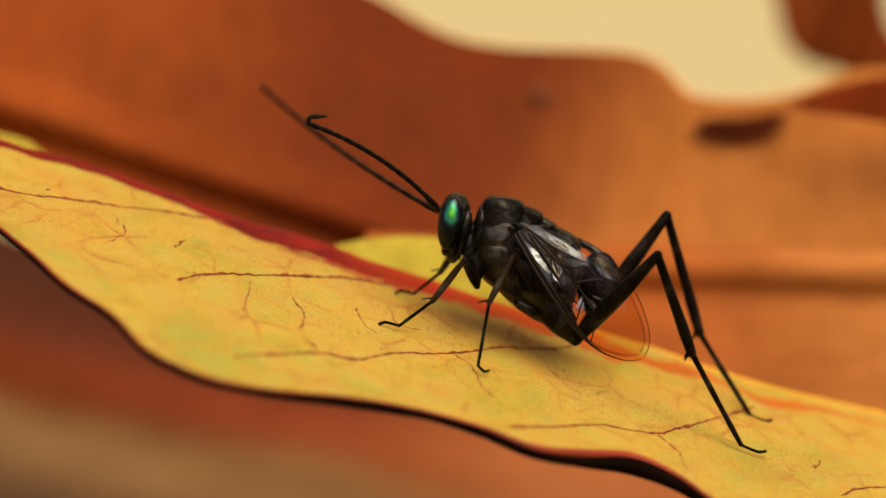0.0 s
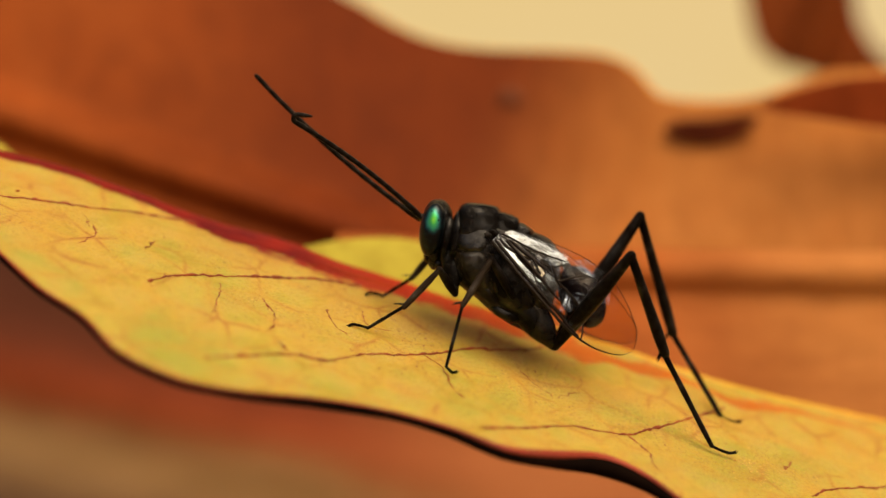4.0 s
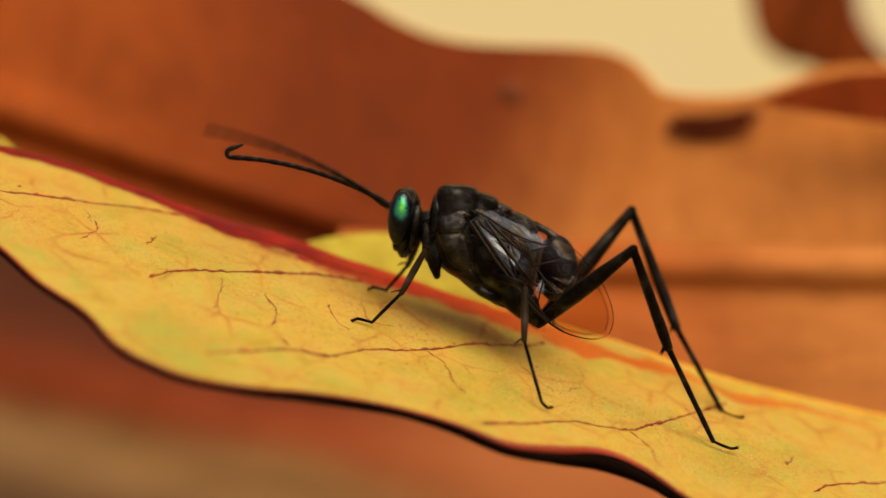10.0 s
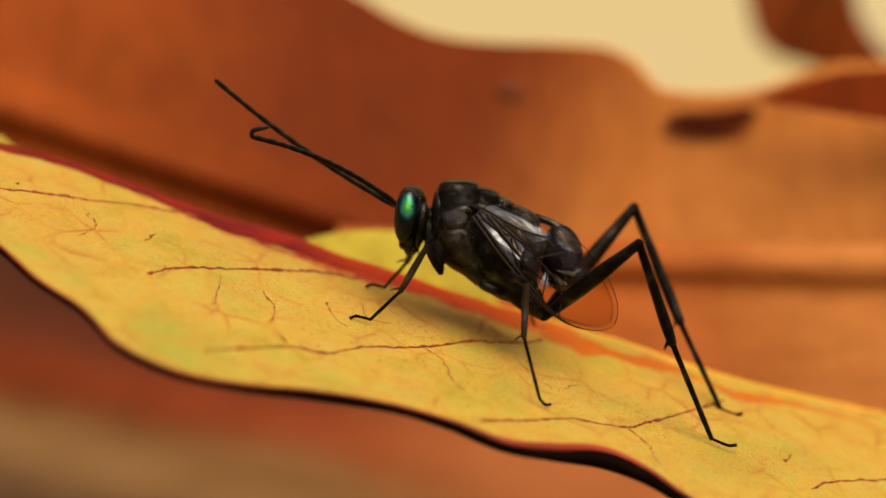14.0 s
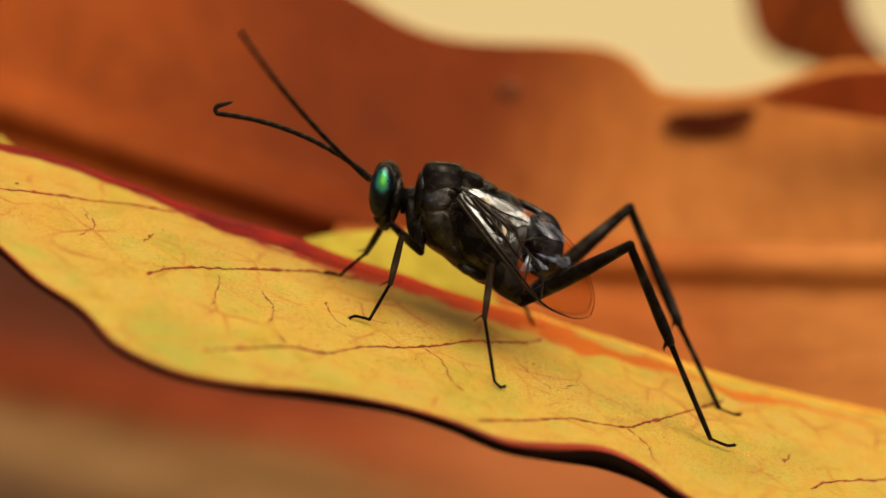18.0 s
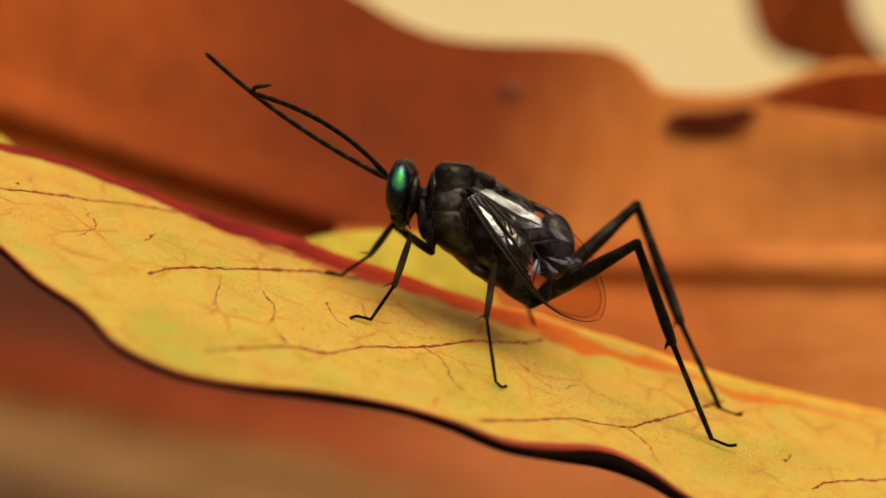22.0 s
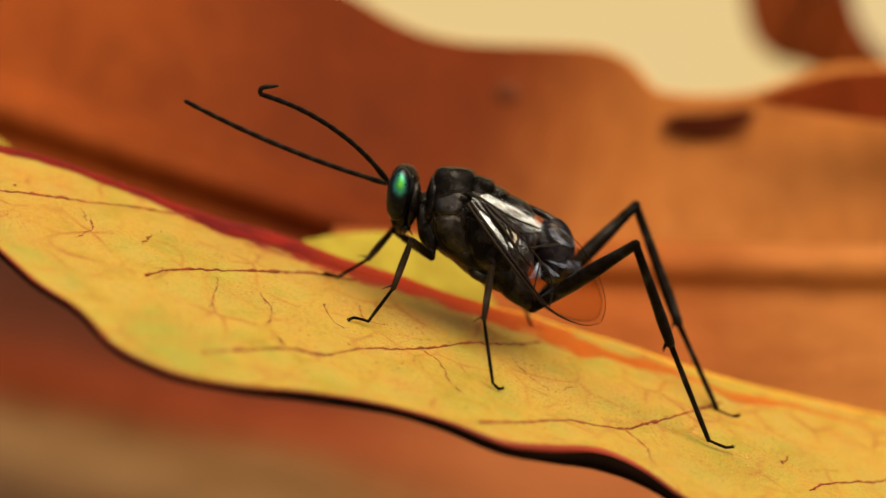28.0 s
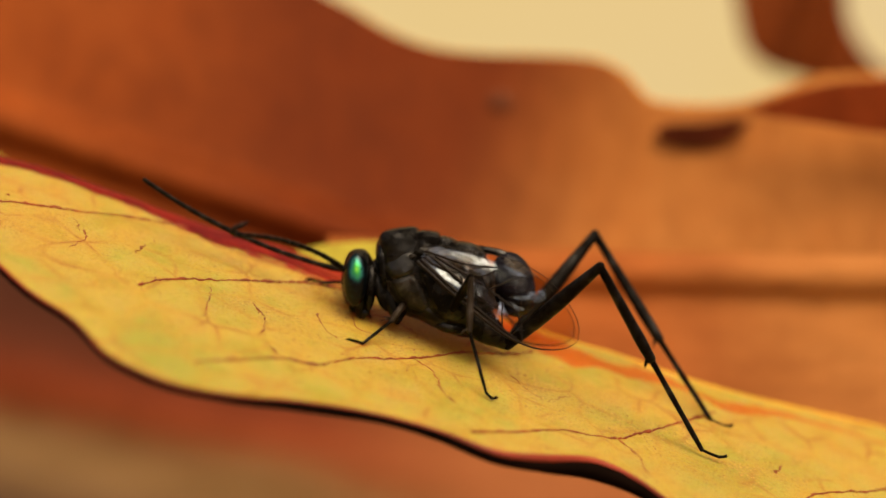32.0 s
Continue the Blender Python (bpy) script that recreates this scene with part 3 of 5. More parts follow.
    part("pale_ridge", tube(bm, pts, rad, 10), RIB_PALE, leaf, "orange-yellow ridge beside the midrib")
    for k, v in enumerate(MAIN_VEINS + SIDE_VEINS):
        bm = bmesh.new()
        n = 20 * (len(v) - 1)
        pts, rad = [], []
        big = k < 5
        for i in range(n + 1):
            q = spline(v, i / n)
            wob = 0.10 * noise.noise(Vector((q.x * 3.5, q.y * 3.5, k))) + (0.04 if big else 0.10) * noise.noise(Vector((q.x * 9, q.y * 9, k)))
            pts.append(leaf_point(q.x, q.y + wob, 0.004) if big else leaf_point(q.x + wob, q.y, -0.002))
            rad.append((0.055 if big else (0.015 if k in (7, 15) else 0.030) * min(1, 0.25 + 6 * (i / n) * (1 - i / n))) * (0.38 + 1.9 * abs(noise.noise(Vector((q.x * 2.6, q.y * 2.6, k))))))
        part("vein", tube(bm, pts, rad, 6), VEIN if big else VEIN_FINE, leaf)
    for x, y, size in SPOTS:
        p = leaf_point(x, y, 0.0)
        part("spot", lump(p, (size, size * 1.2, size * 0.5), 0, 0.3, x, detail=2), VEIN, leaf, "small brown spot")
    # brown flecks and grains scattered over the skin
    bm = bmesh.new()
    rng = random.Random(8)
    for _ in range(900):
        x = rng.uniform(-9, 10)
        a, c = edge_at(NEAR_EDGE, x), edge_at(FAR_EDGE, x)
        y = rng.uniform(a + 0.3, c - 0.6)
        if noise.noise(Vector((x * 0.5, y * 0.35, 2))) + 0.5 * noise.noise(Vector((x * 1.6, y, 5))) < 0.05:
            continue
        p = leaf_point(x, y, 0.0)
        r = rng.choice((0.012, 0.016, 0.02, 0.03))
        k, turn = rng.uniform(0.5, 2.5), rng.uniform(0, 3.1)
        u = Vector((math.cos(turn), math.sin(turn), math.sin(turn) * 0.4 - math.cos(turn) * 0.351)) * r * k
        w = Vector((-math.sin(turn), math.cos(turn), math.cos(turn) * 0.4 + math.sin(turn) * 0.351)) * r
        q = [bm.verts.new((p + d) * MM) for d in (u, w, -u, -w, Vector((0, 0, r * 0.8)))]
        for k in range(4):
            bm.faces.new((q[k], q[(k + 1) % 4], q[4]))
    tagged(part("fleck", bm, VEIN, leaf, "tiny brown flecks"), kind="stuff")
    # raised yellow grit, thickest in a belt along the middle of the blade
    bm = bmesh.new()
    count = 0
    while count < 2600:
        x, y = rng.uniform(-7, 12), rng.gauss(-0.9, 1.1)
        if y > edge_at(MIDRIB, x) - 0.9 or noise.noise(Vector((x * 0.45, y * 0.5, 9))) + 0.6 * noise.noise(Vector((x * 1.8, y * 1.8, 4))) < rng.uniform(-0.15, 0.45):
            continue
        count += 1
        r = rng.uniform(0.014, 0.040)
        p = leaf_point(x, y, -0.003)
        ring = [bm.verts.new((p + Vector((math.cos(a), math.sin(a), math.sin(a) * 0.4 - math.cos(a) * 0.351)) * r * rng.uniform(0.8, 1.25)) * MM) for a in (0.3, 1.55, 2.8, 4.05, 5.3)]
        top = bm.verts.new((p + Vector((rng.uniform(-0.3, 0.3) * r, -0.35 * r, r * rng.uniform(0.5, 0.95)))) * MM)
        for k in range(5):
            bm.faces.new((ring[k], ring[(k + 1) % 5], top))
    tagged(part("grit", bm, GRIT, leaf, "fine raised yellow grit"), kind="stuff")
    return leaf


yellow_leaf()


# ---- leaves behind and below, out of focus ----
def sheet(name, material, top, bottom, depth, label, folds=(), lean=0.7, nx=140, ny=60, thick=0.25, rib=None, rim=None):
    """A broad dry leaf that stands behind: upper and lower margins as (x, z) knots in mm at the depth given; folds push it forward
    along a line: (x, z, slope, width, height)."""
    leaf = tagged(new(name), label, "leaf")
    bm = bmesh.new()
    x0, x1 = max(top[0][0], bottom[0][0]), min(top[-1][0], bottom[-1][0])
    grid = []
    for i in range(nx + 1):
        x = x0 + (x1 - x0) * i / nx
        hi, lo = edge_at(top, x), edge_at(bottom, x)
        col = []
        for j in range(ny + 1):
            z = lo + (hi - lo) * j / ny
            y = depth + lean * (z - 3) + 1.2 * noise.noise(Vector((x * 0.07, 0, z * 0.07)))
            for fx, fz, slope, width, height in folds:
                d = (z - (fz + slope * (x - fx))) / width
                y -= height * math.exp(-d * d)
            col.append(bm.verts.new(Vector((x, y, z)) * MM))
        grid.append(col)
    for i in range(nx):
        for j in range(ny):
            bm.faces.new((grid[i][j], grid[i + 1][j], grid[i + 1][j + 1], grid[i][j + 1]))
    if rib:
        fx, fz, slope, radius, mat = rib
        pts = []
        for i in range(81):
            x = x0 + (x1 - x0) * i / 80
            z = fz + slope * (x - fx)
            if edge_at(bottom, x) < z < edge_at(top, x):
                y = depth + lean * (z - 3) + 1.2 * noise.noise(Vector((x * 0.07, 0, z * 0.07)))
                for hx, hz, sl, width, height in folds:
                    d = (z - (hz + sl * (x - hx))) / width
                    y -= height * math.exp(-d * d)
                pts.append((x, y - 0.05, z))
        part("midrib", tube(bmesh.new(), pts, [radius] * len(pts), 8), mat, leaf)
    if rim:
        part("margin", tube(bmesh.new(), [tuple(col[ny].co / MM) for col in grid], [rim[0]] * (nx + 1), 8), rim[1], leaf, "thin orange tube for a bright fringe")
    blade = part("blade", bm, material, leaf)
    so = blade.modifiers.new("thickness", "SOLIDIFY")
    so.thickness = thick * MM
    return leaf


def far(a, c, depth):
    k = VIEW_STEP * (130 + depth) / 130
    return ((a - 784) * k, (441 - c) * k)


def knots(depth, *pairs):
    return [far(a, c, depth) for a, c in pairs]


# ---- the ground and a glowing cream sheet added for the pale distance ----
bm = bmesh.new()
bmesh.ops.create_grid(bm, x_segments=40, y_segments=40, size=40)
for v in bm.verts:
    v.co.z = -0.09
tagged(link_mesh("ground", bm, LITTER), "brown leaf litter far below the leaves", "ground", kind="structure")
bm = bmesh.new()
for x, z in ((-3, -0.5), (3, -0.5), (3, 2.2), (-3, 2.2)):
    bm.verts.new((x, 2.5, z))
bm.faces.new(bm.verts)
tagged(link_mesh("backdrop", bm, CREAM), "glowing cream sheet in place of the distance", "backdrop", kind="structure")

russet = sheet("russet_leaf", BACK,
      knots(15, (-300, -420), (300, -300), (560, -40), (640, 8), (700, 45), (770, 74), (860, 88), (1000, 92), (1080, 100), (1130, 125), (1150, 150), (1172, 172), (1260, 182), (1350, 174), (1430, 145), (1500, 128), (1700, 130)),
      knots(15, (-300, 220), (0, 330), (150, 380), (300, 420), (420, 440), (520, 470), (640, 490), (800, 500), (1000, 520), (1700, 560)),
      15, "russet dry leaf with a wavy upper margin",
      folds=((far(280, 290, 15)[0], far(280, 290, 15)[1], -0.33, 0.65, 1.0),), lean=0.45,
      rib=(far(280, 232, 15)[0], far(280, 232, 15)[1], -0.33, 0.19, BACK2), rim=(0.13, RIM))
spot_x, spot_z = far(905, 172, 15)
part("spot", lump((spot_x, 15 + 0.45 * (spot_z - 3) - 0.30, spot_z), (0.50, 0.1, 0.42), 0, 0.2, 4, detail=2), BLEMISH, russet, "small dark blemish")
sheet("orange_leaf", BACK2,
      knots(12, (600, 420), (760, 430), (900, 440), (1100, 446), (1300, 450), (1700, 455)),
      knots(12, (600, 545), (760, 590), (900, 630), (1100, 680), (1300, 740), (1700, 830)),
      12, "orange-brown dry leaf with a rolled lip",
      folds=((far(1200, 475, 12)[0], far(1200, 475, 12)[1], -0.02, 0.62, 0.7),), lean=0.45,
      rib=(far(1200, 514, 12)[0], far(1200, 514, 12)[1], -0.02, 0.14, CRIMSON))
sheet("lime_leaf", YEL,
      knots(9, (490, 510), (520, 460), (570, 438), (650, 428), (720, 430), (790, 447), (840, 482), (885, 560)),
      knots(9, (490, 560), (530, 580), (580, 600), (650, 640), (720, 660), (790, 670), (840, 680), (885, 690)),
      9, "yellow-green leaf behind the midrib", rib=(far(640, 600, 9)[0], far(640, 600, 9)[1], -0.2, 0.15, VEIN_FINE))
sheet("lime_leaf", YEL,
      knots(9, (-260, 190), (-100, 232), (0, 260), (20, 275), (40, 292)),
      knots(9, (-260, 400), (-100, 400), (0, 400), (30, 400), (62, 400)),
      9, "yellow-green leaf behind the midrib", nx=50, ny=20, rib=(far(-60, 330, 9)[0], far(-60, 330, 9)[1], -0.2, 0.15, VEIN_FINE))


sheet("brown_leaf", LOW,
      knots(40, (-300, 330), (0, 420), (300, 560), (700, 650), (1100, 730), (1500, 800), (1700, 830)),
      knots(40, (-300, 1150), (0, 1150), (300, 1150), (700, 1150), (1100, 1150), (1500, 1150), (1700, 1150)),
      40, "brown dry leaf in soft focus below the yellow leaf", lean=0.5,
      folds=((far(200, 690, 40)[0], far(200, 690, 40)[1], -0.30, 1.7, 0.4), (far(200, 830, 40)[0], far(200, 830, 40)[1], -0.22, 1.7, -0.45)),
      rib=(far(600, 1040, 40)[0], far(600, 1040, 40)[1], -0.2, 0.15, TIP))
sheet("curled_leaf", TIP,
      knots(30, (1312, -150), (1470, -150), (1498, -40), (1522, 45), (1568, 108), (1640, 150), (1750, 190)),
      knots(30, (1312, -60), (1333, 60), (1368, 106), (1420, 130), (1500, 144), (1568, 165), (1640, 190), (1750, 240)),
      30, "russet leaf tip hanging against the light", folds=((far(1440, 60, 30)[0], far(1440, 60, 30)[1], 2.6, 1.3, 1.6),), lean=0.0, nx=90, rib=(far(1400, 40, 30)[0], far(1400, 40, 30)[1], -0.5, 0.12, BACK2))
sheet("red_leaf", RED,
      knots(13, (1350, 184), (1400, 166), (1450, 150), (1500, 140), (1568, 136), (1700, 132)),
      knots(13, (1350, 188), (1400, 200), (1450, 208), (1500, 216), (1568, 226), (1700, 236)),
      13, "reddish brown leaf edge in soft focus", lean=0.0, nx=60,
      rib=(far(1500, 178, 13)[0], far(1500, 178, 13)[1], -0.15, 0.1, TIP))
# dark sheet added where a curled notch of the russet margin lies in shade
sheet("dark_notch", NOTCH_SHADE,
      knots(15.1, (1180, 226), (1206, 212), (1260, 210), (1318, 203), (1344, 206)),
      knots(15.1, (1180, 230), (1212, 245), (1255, 252), (1308, 240), (1344, 211)),
      15.1, "small dark sheet for a shaded notch in the russet leaf", lean=0.0)


# ---- the wasp ----
# rows of its chest: seconds, x and z in mm, pitch in degrees
BODY_A = [(0, 1.832, -0.695, 2.8), (1, 1.787, -0.994, 0), (2, 1.9, -0.946, 3), (3, 2.003, -0.845, 1.2), (5.5, 2.277, -0.949, 3.8), (6, 2.385, -1.349, 7),
    (6.5, 2.057, -1.515, 10.3), (7, 1.039, -1.147, 13.6), (7.5, 1.061, -0.721, 8.1), (8, 1.209, -0.479, 5.4), (8.5, 1.401, -0.515, 0.8), (9, 1.383, -0.621, 1.6),
    (10, 1.401, -0.358, -1.4), (11, 1.389, -0.344, -1), (12, 1.479, -0.299, -3.5), (13, 1.537, -0.344, -3), (14, 1.551, -0.274, -3), (17, 1.214, 0.186, -0.3),
    (18, 0.994, 0.265, -0.2), (19, 1.16, 0.238, 0), (20, 1.187, 0.249, 0.8), (21, 1.25, 0.279, 1.4), (22, 1.308, 0.238, 0.9), (23, 1.383, 0.261, 1)]
BODY_B = [(24, 1.383, 0.195, 1.3), (25, 1.344, 0.222, 0.6), (28, 1.398, 0.144, 0.4), (29, 1.466, 0.164, 2.2), (30, 1.129, 0.249, 0.6), (31, 1.012, -0.038, -1.4),
    (31.5, 1.081, -0.348, -5.2), (32, 0.322, -1.205, -14.2)]
BODY = BODY_A + BODY_B
# rows of the head on the chest: seconds, shift x and z in mm, pitch, turn
HEAD_A = [(0, 0.08, 0.07, -1.7, 0), (1, 0.08, 0.15, -0, 0), (2, 0.04, 0.06, -1.8, 0), (3, 0.2, 0.09, -0.7, 0), (5.5, 0.3, 0.12, -2.3, 0), (6, 0.34, 0.07, -4.2, 0),
    (6.5, 0.24, -0.04, -6.2, 0), (7, 0.32, -0.02, -8.2, 0), (7.5, 0.17, -0.01, -4.8, 0), (8, 0.22, -0.13, -3.3, 0), (8.5, 0.22, -0.11, -0.5, 0), (9, 0.04, -0.09, -1, 0),
    (10, -0.1, -0.03, 0.9, 0), (11, 0.09, -0.04, 0.6, 0), (12, -0.06, -0.06, 2.1, 0), (13, 0.05, -0.03, 1.8, 0), (14, 0.03, -0.08, 1.8, 0), (17, -0.21, -0.04, 0.2, -4),
    (18, -0.22, 0.06, 0.1, 0)]
HEAD_B = [(19, 0, -0, -0, 0), (20, -0.02, 0.07, -0.5, 0), (21, 0.01, 0.03, -0.9, 0), (22, -0.07, 0.1, -0.5, 0), (23, 0.08, 0.05, -0.6, 0), (24, -0.04, 0.11, -0.8, 0),
    (25, 0.02, 0.11, -0.3, 0), (28, -0.03, 0.1, -0.2, 0), (29, -0.36, 0.15, -1.3, -14), (30, -0.03, 0.03, -0.3, 0), (31, -0, -0.02, 0.8, 0), (31.5, 0.01, 0.14, 3.1, 0),
    (32, 0, -0.3, 8.5, 4)]
HEAD = HEAD_A + HEAD_B
# rows of the antennae: seconds, heading, foreshortening, bend, in degrees
NEAR_ANTENNA_A = [(0, 145.5, 24.7, 26), (0.5, 146.5, 14.7, 24), (1, 152.9, 0, 36), (2, 153.2, 11.6, 28), (3, 147.9, 21.9, 18), (5.5, 137.8, 21.4, 10),
    (6, 140.7, 24.4, 10), (6.5, 141.6, 30.3, 26), (7, 145.2, 29.6, 30), (7.5, 150.5, 28.8, 28), (8, 130.4, 52.6, 20), (8.5, 141.5, 50.6, 20),
    (9, 159, 23.4, 34), (10, 163.3, 3.8, 28), (11, 149.8, 32.1, 26), (12, 163.4, 5.6, 28), (13, 160.4, 18.4, 26), (14, 154.1, 24.2, 24),
    (17, 163.2, 0, 21), (18, 157.1, 0, 34), (19, 145.5, 26.2, 34), (20, 142.4, 27.6, 26)]
NEAR_ANTENNA_B = [(21, 144.3, 25.9, 32), (22, 147, 24.9, 32), (23, 145.4, 25.1, 32), (24, 147, 25.3, 26), (25, 148.6, 24.4, 32), (28, 143.9, 26.7, 34),
    (29, 157.8, 0, 18), (30, 140.8, 43, 29), (31, 148.4, 30, 34), (31.5, 147.8, 39.5, 34), (32, 156.4, 51.2, 24)]
NEAR_ANTENNA = NEAR_ANTENNA_A + NEAR_ANTENNA_B
FAR_ANTENNA_A = [(0, 144.9, 0, -14), (0.067, 150.9, 0, -14), (0.5, 125.2, 8.5, 10), (0.8, 120.1, 31.9, -10), (0.933, 145.2, 49.6, -12), (1, 167.2, 49.6, -12),
    (1.067, 189.2, 49.6, -12), (1.2, 132.1, 33.7, -6), (1.3, 138.1, 26, -6), (1.5, 139.9, 28.5, 10), (1.933, 127.6, 11.4, -12), (2, 140.6, 11.4, -12),
    (2.067, 153.6, 11.4, -12), (2.5, 148, 0, -8), (3, 134.9, 0, -12), (3.5, 147.5, 0, -8), (4, 138, 0, -12), (4.4, 150.7, 0, -8),
    (4.8, 134.4, 0, -12), (5.1, 143.3, 0, -10), (5.5, 133.2, 0, -14), (6, 135.7, 0, -18)]
FAR_ANTENNA_B = [(6.5, 149.6, 0, -14), (7, 154.6, 0, -16), (7.5, 169.2, 0, -5), (8, 177.5, 0, 6), (8.433, 147.8, 0, -4), (8.5, 161.8, 0, -4),
    (8.567, 175.8, 0, -4), (9, 184.2, 23.8, 32), (9.5, 151.3, 15.3, -12), (9.933, 143.1, 27.9, 25), (10, 155.1, 27.9, 25), (10.067, 167.1, 27.9, 25),
    (10.5, 147.6, 0, -14), (11, 159.5, 0, -14), (11.5, 183.7, 0, 20), (11.933, 164.5, 31.8, 14), (12, 174.5, 31.8, 14), (12.067, 184.5, 31.8, 14),
    (12.5, 161.8, 1.5, 10), (12.933, 139.5, 0, -18), (13, 147.5, 0, -18), (13.067, 155.5, 0, -18)]
FAR_ANTENNA_C = [(13.5, 155.9, 0, -10), (14, 145.2, 0, -12), (14.5, 147.7, 0, -12), (14.9, 159.2, 15.3, -6), (15.3, 141.2, 11, -12), (15.7, 157.4, 18.5, -8),
    (16.1, 145.5, 19.9, -10), (16.5, 162.1, 41.4, 10), (16.933, 159, 34.3, 8), (17, 171, 34.3, 8), (17.067, 183, 34.3, 8), (17.5, 139.4, 27.6, -10),
    (17.933, 124.1, 29.4, -14), (18, 132.1, 29.4, -14), (18.067, 140.1, 29.4, -14), (18.5, 164.4, 45, 10), (19, 171.3, 6.2, -8), (19.5, 143.1, 8.4, -12),
    (20, 126.6, 12, -10), (20.5, 153.8, 4.6, -14), (20.933, 153.1, 9.6, -10), (21, 161.1, 9.6, -10)]
FAR_ANTENNA_D = [(21.067, 169.1, 9.6, -10), (21.5, 158.2, 9, -10), (22, 145.7, 2.6, -16), (22.5, 147.1, 0, -14), (22.933, 148.6, 0, -12), (23, 153.6, 0, -12),
    (23.067, 158.6, 0, -12), (23.5, 154.6, 0, -12), (24, 142, 0, -10), (24.5, 152.7, 0, -12), (24.933, 150.4, 0, -12), (25, 155.4, 0, -12),
    (25.067, 160.4, 0, -12), (25.5, 143.8, 4.6, -12), (25.9, 154.9, 1.9, -10), (26.3, 140.7, 7.1, -12), (26.7, 158.1, 11.6, -8), (27.1, 144.9, 6.4, -12),
    (27.5, 139.5, 4.9, -12), (28, 158, 0, -12), (28.5, 155.8, 2.8, -12), (29, 188, 64.8, 30)]
FAR_ANTENNA_E = [(29.5, 163, 34, 10), (30, 178.3, 0, 8), (30.5, 142.9, 0, -12), (30.933, 168.8, 13, 5), (31, 175.8, 13, 5), (31.067, 182.8, 13, 5),
    (31.5, 166.8, 0, -8), (32, 155.8, 0, -22)]
FAR_ANTENNA = FAR_ANTENNA_A + FAR_ANTENNA_B + FAR_ANTENNA_C + FAR_ANTENNA_D + FAR_ANTENNA_E


def blend(rows, t):
    """A row's values at t, straight between rows."""
    if t <= rows[0][0]:
        return rows[0][1:]
    for p, q in zip(rows, rows[1:]):
        if t <= q[0]:
            u = (t - p[0]) / (q[0] - p[0])
            return tuple(c + (d - c) * u for c, d in zip(p[1:], q[1:]))
    return rows[-1][1:]


def chest(t):
    x, z, ry = blend(BODY, t)
    return pose(x * MM, 0, z * MM, 0, ry, 0)


def head_pose(t):
    x, z, ry, rz = blend(HEAD, t)
    c = b(710, 352) * MM
    return Matrix.Translation(c + Vector((x, 0, z)) * MM) @ pose(0, 0, 0, 0, ry, rz)


wasp = tagged(new("ensign_wasp"), "small black ensign wasp with green eyes standing on the leaf", "wasp")

# chest: lofted through upright sections (station, top, bottom, half width)
SECTIONS = ((748, 318, 412, 0.55), (756, 308, 428, 0.85), (772, 305, 442, 1.08), (795, 304, 458, 1.20), (820, 307, 480, 1.28), (845, 314, 496, 1.30),
            (868, 328, 508, 1.28), (890, 341, 514, 1.20), (910, 346, 512, 1.10), (924, 358, 482, 0.92), (934, 374, 448, 0.72), (941, 392, 420, 0.42))
bm = bmesh.new()
rings = []
for i in range(45):
    st, hi, lo, w = spline([Vector(s) for s in SECTIONS], i / 44)
    ring = []
    for k in range(40):
        a = 2 * math.pi * k / 40
        ca, sa = math.cos(a), math.sin(a)
        q = (abs(ca) ** 2.4 + abs(sa) ** 2.4) ** (-1 / 2.4)
        mid, half = (hi + lo) / 2, (lo - hi) / 2
        p = b(st, mid - half * 0.975 * sa * q, -w * 0.95 * ca * q)
        p += (p - b(st, mid)).normalized() * 0.035 * noise.noise(p * 2.2)
        ring.append(bm.verts.new(p * MM))
    rings.append(ring)
for r0, r1 in zip(rings, rings[1:]):
    for k in range(40):
        bm.faces.new((r0[k], r0[(k + 1) % 40], r1[(k + 1) % 40], r1[k]))
bm.faces.new(rings[0])
bm.faces.new(rings[-1])
part("chest", bm, PITTED, wasp)


def plate(name, a, c, half, turn, y=0.0, mat=CUTICLE, seed=0.0, power=2.4, rough=0.06, detail=3):
    """One plate of the armour, a rounded boss on the chest."""
    q = b(a, c, y)
    return part(name, lump(q, half, turn, rough, seed, power=power, detail=detail), mat, wasp)


def flank(a, c):
    """Half width of the chest at a point of the camera's view, mm."""
    hi, lo, w = (edge_at([(r[0], r[k]) for r in SECTIONS], a) for k in (1, 2, 3))
    u = abs((hi + lo) / 2 - c) / ((lo - hi) / 2 * 0.975)
    return w * 0.95 * (1 - u ** 2.4) ** (1 / 2.4) if u < 1 else 0.0


def inside(outline, a, c):
    """Signed distance to a closed outline, in the outline's units, positive inside."""
    best, odd = 1e9, False
    for (a0, c0), (a1, c1) in zip(outline, outline[1:] + outline[:1]):
        da, dc = a1 - a0, c1 - c0
        u = min(1, max(0, ((a - a0) * da + (c - c0) * dc) / (da * da + dc * dc)))
        best = min(best, math.hypot(a - a0 - u * da, c - c0 - u * dc))
        if (c0 > c) != (c1 > c) and a < a0 + (c - c0) / (c1 - c0) * da:
            odd = not odd
    return best if odd else -best


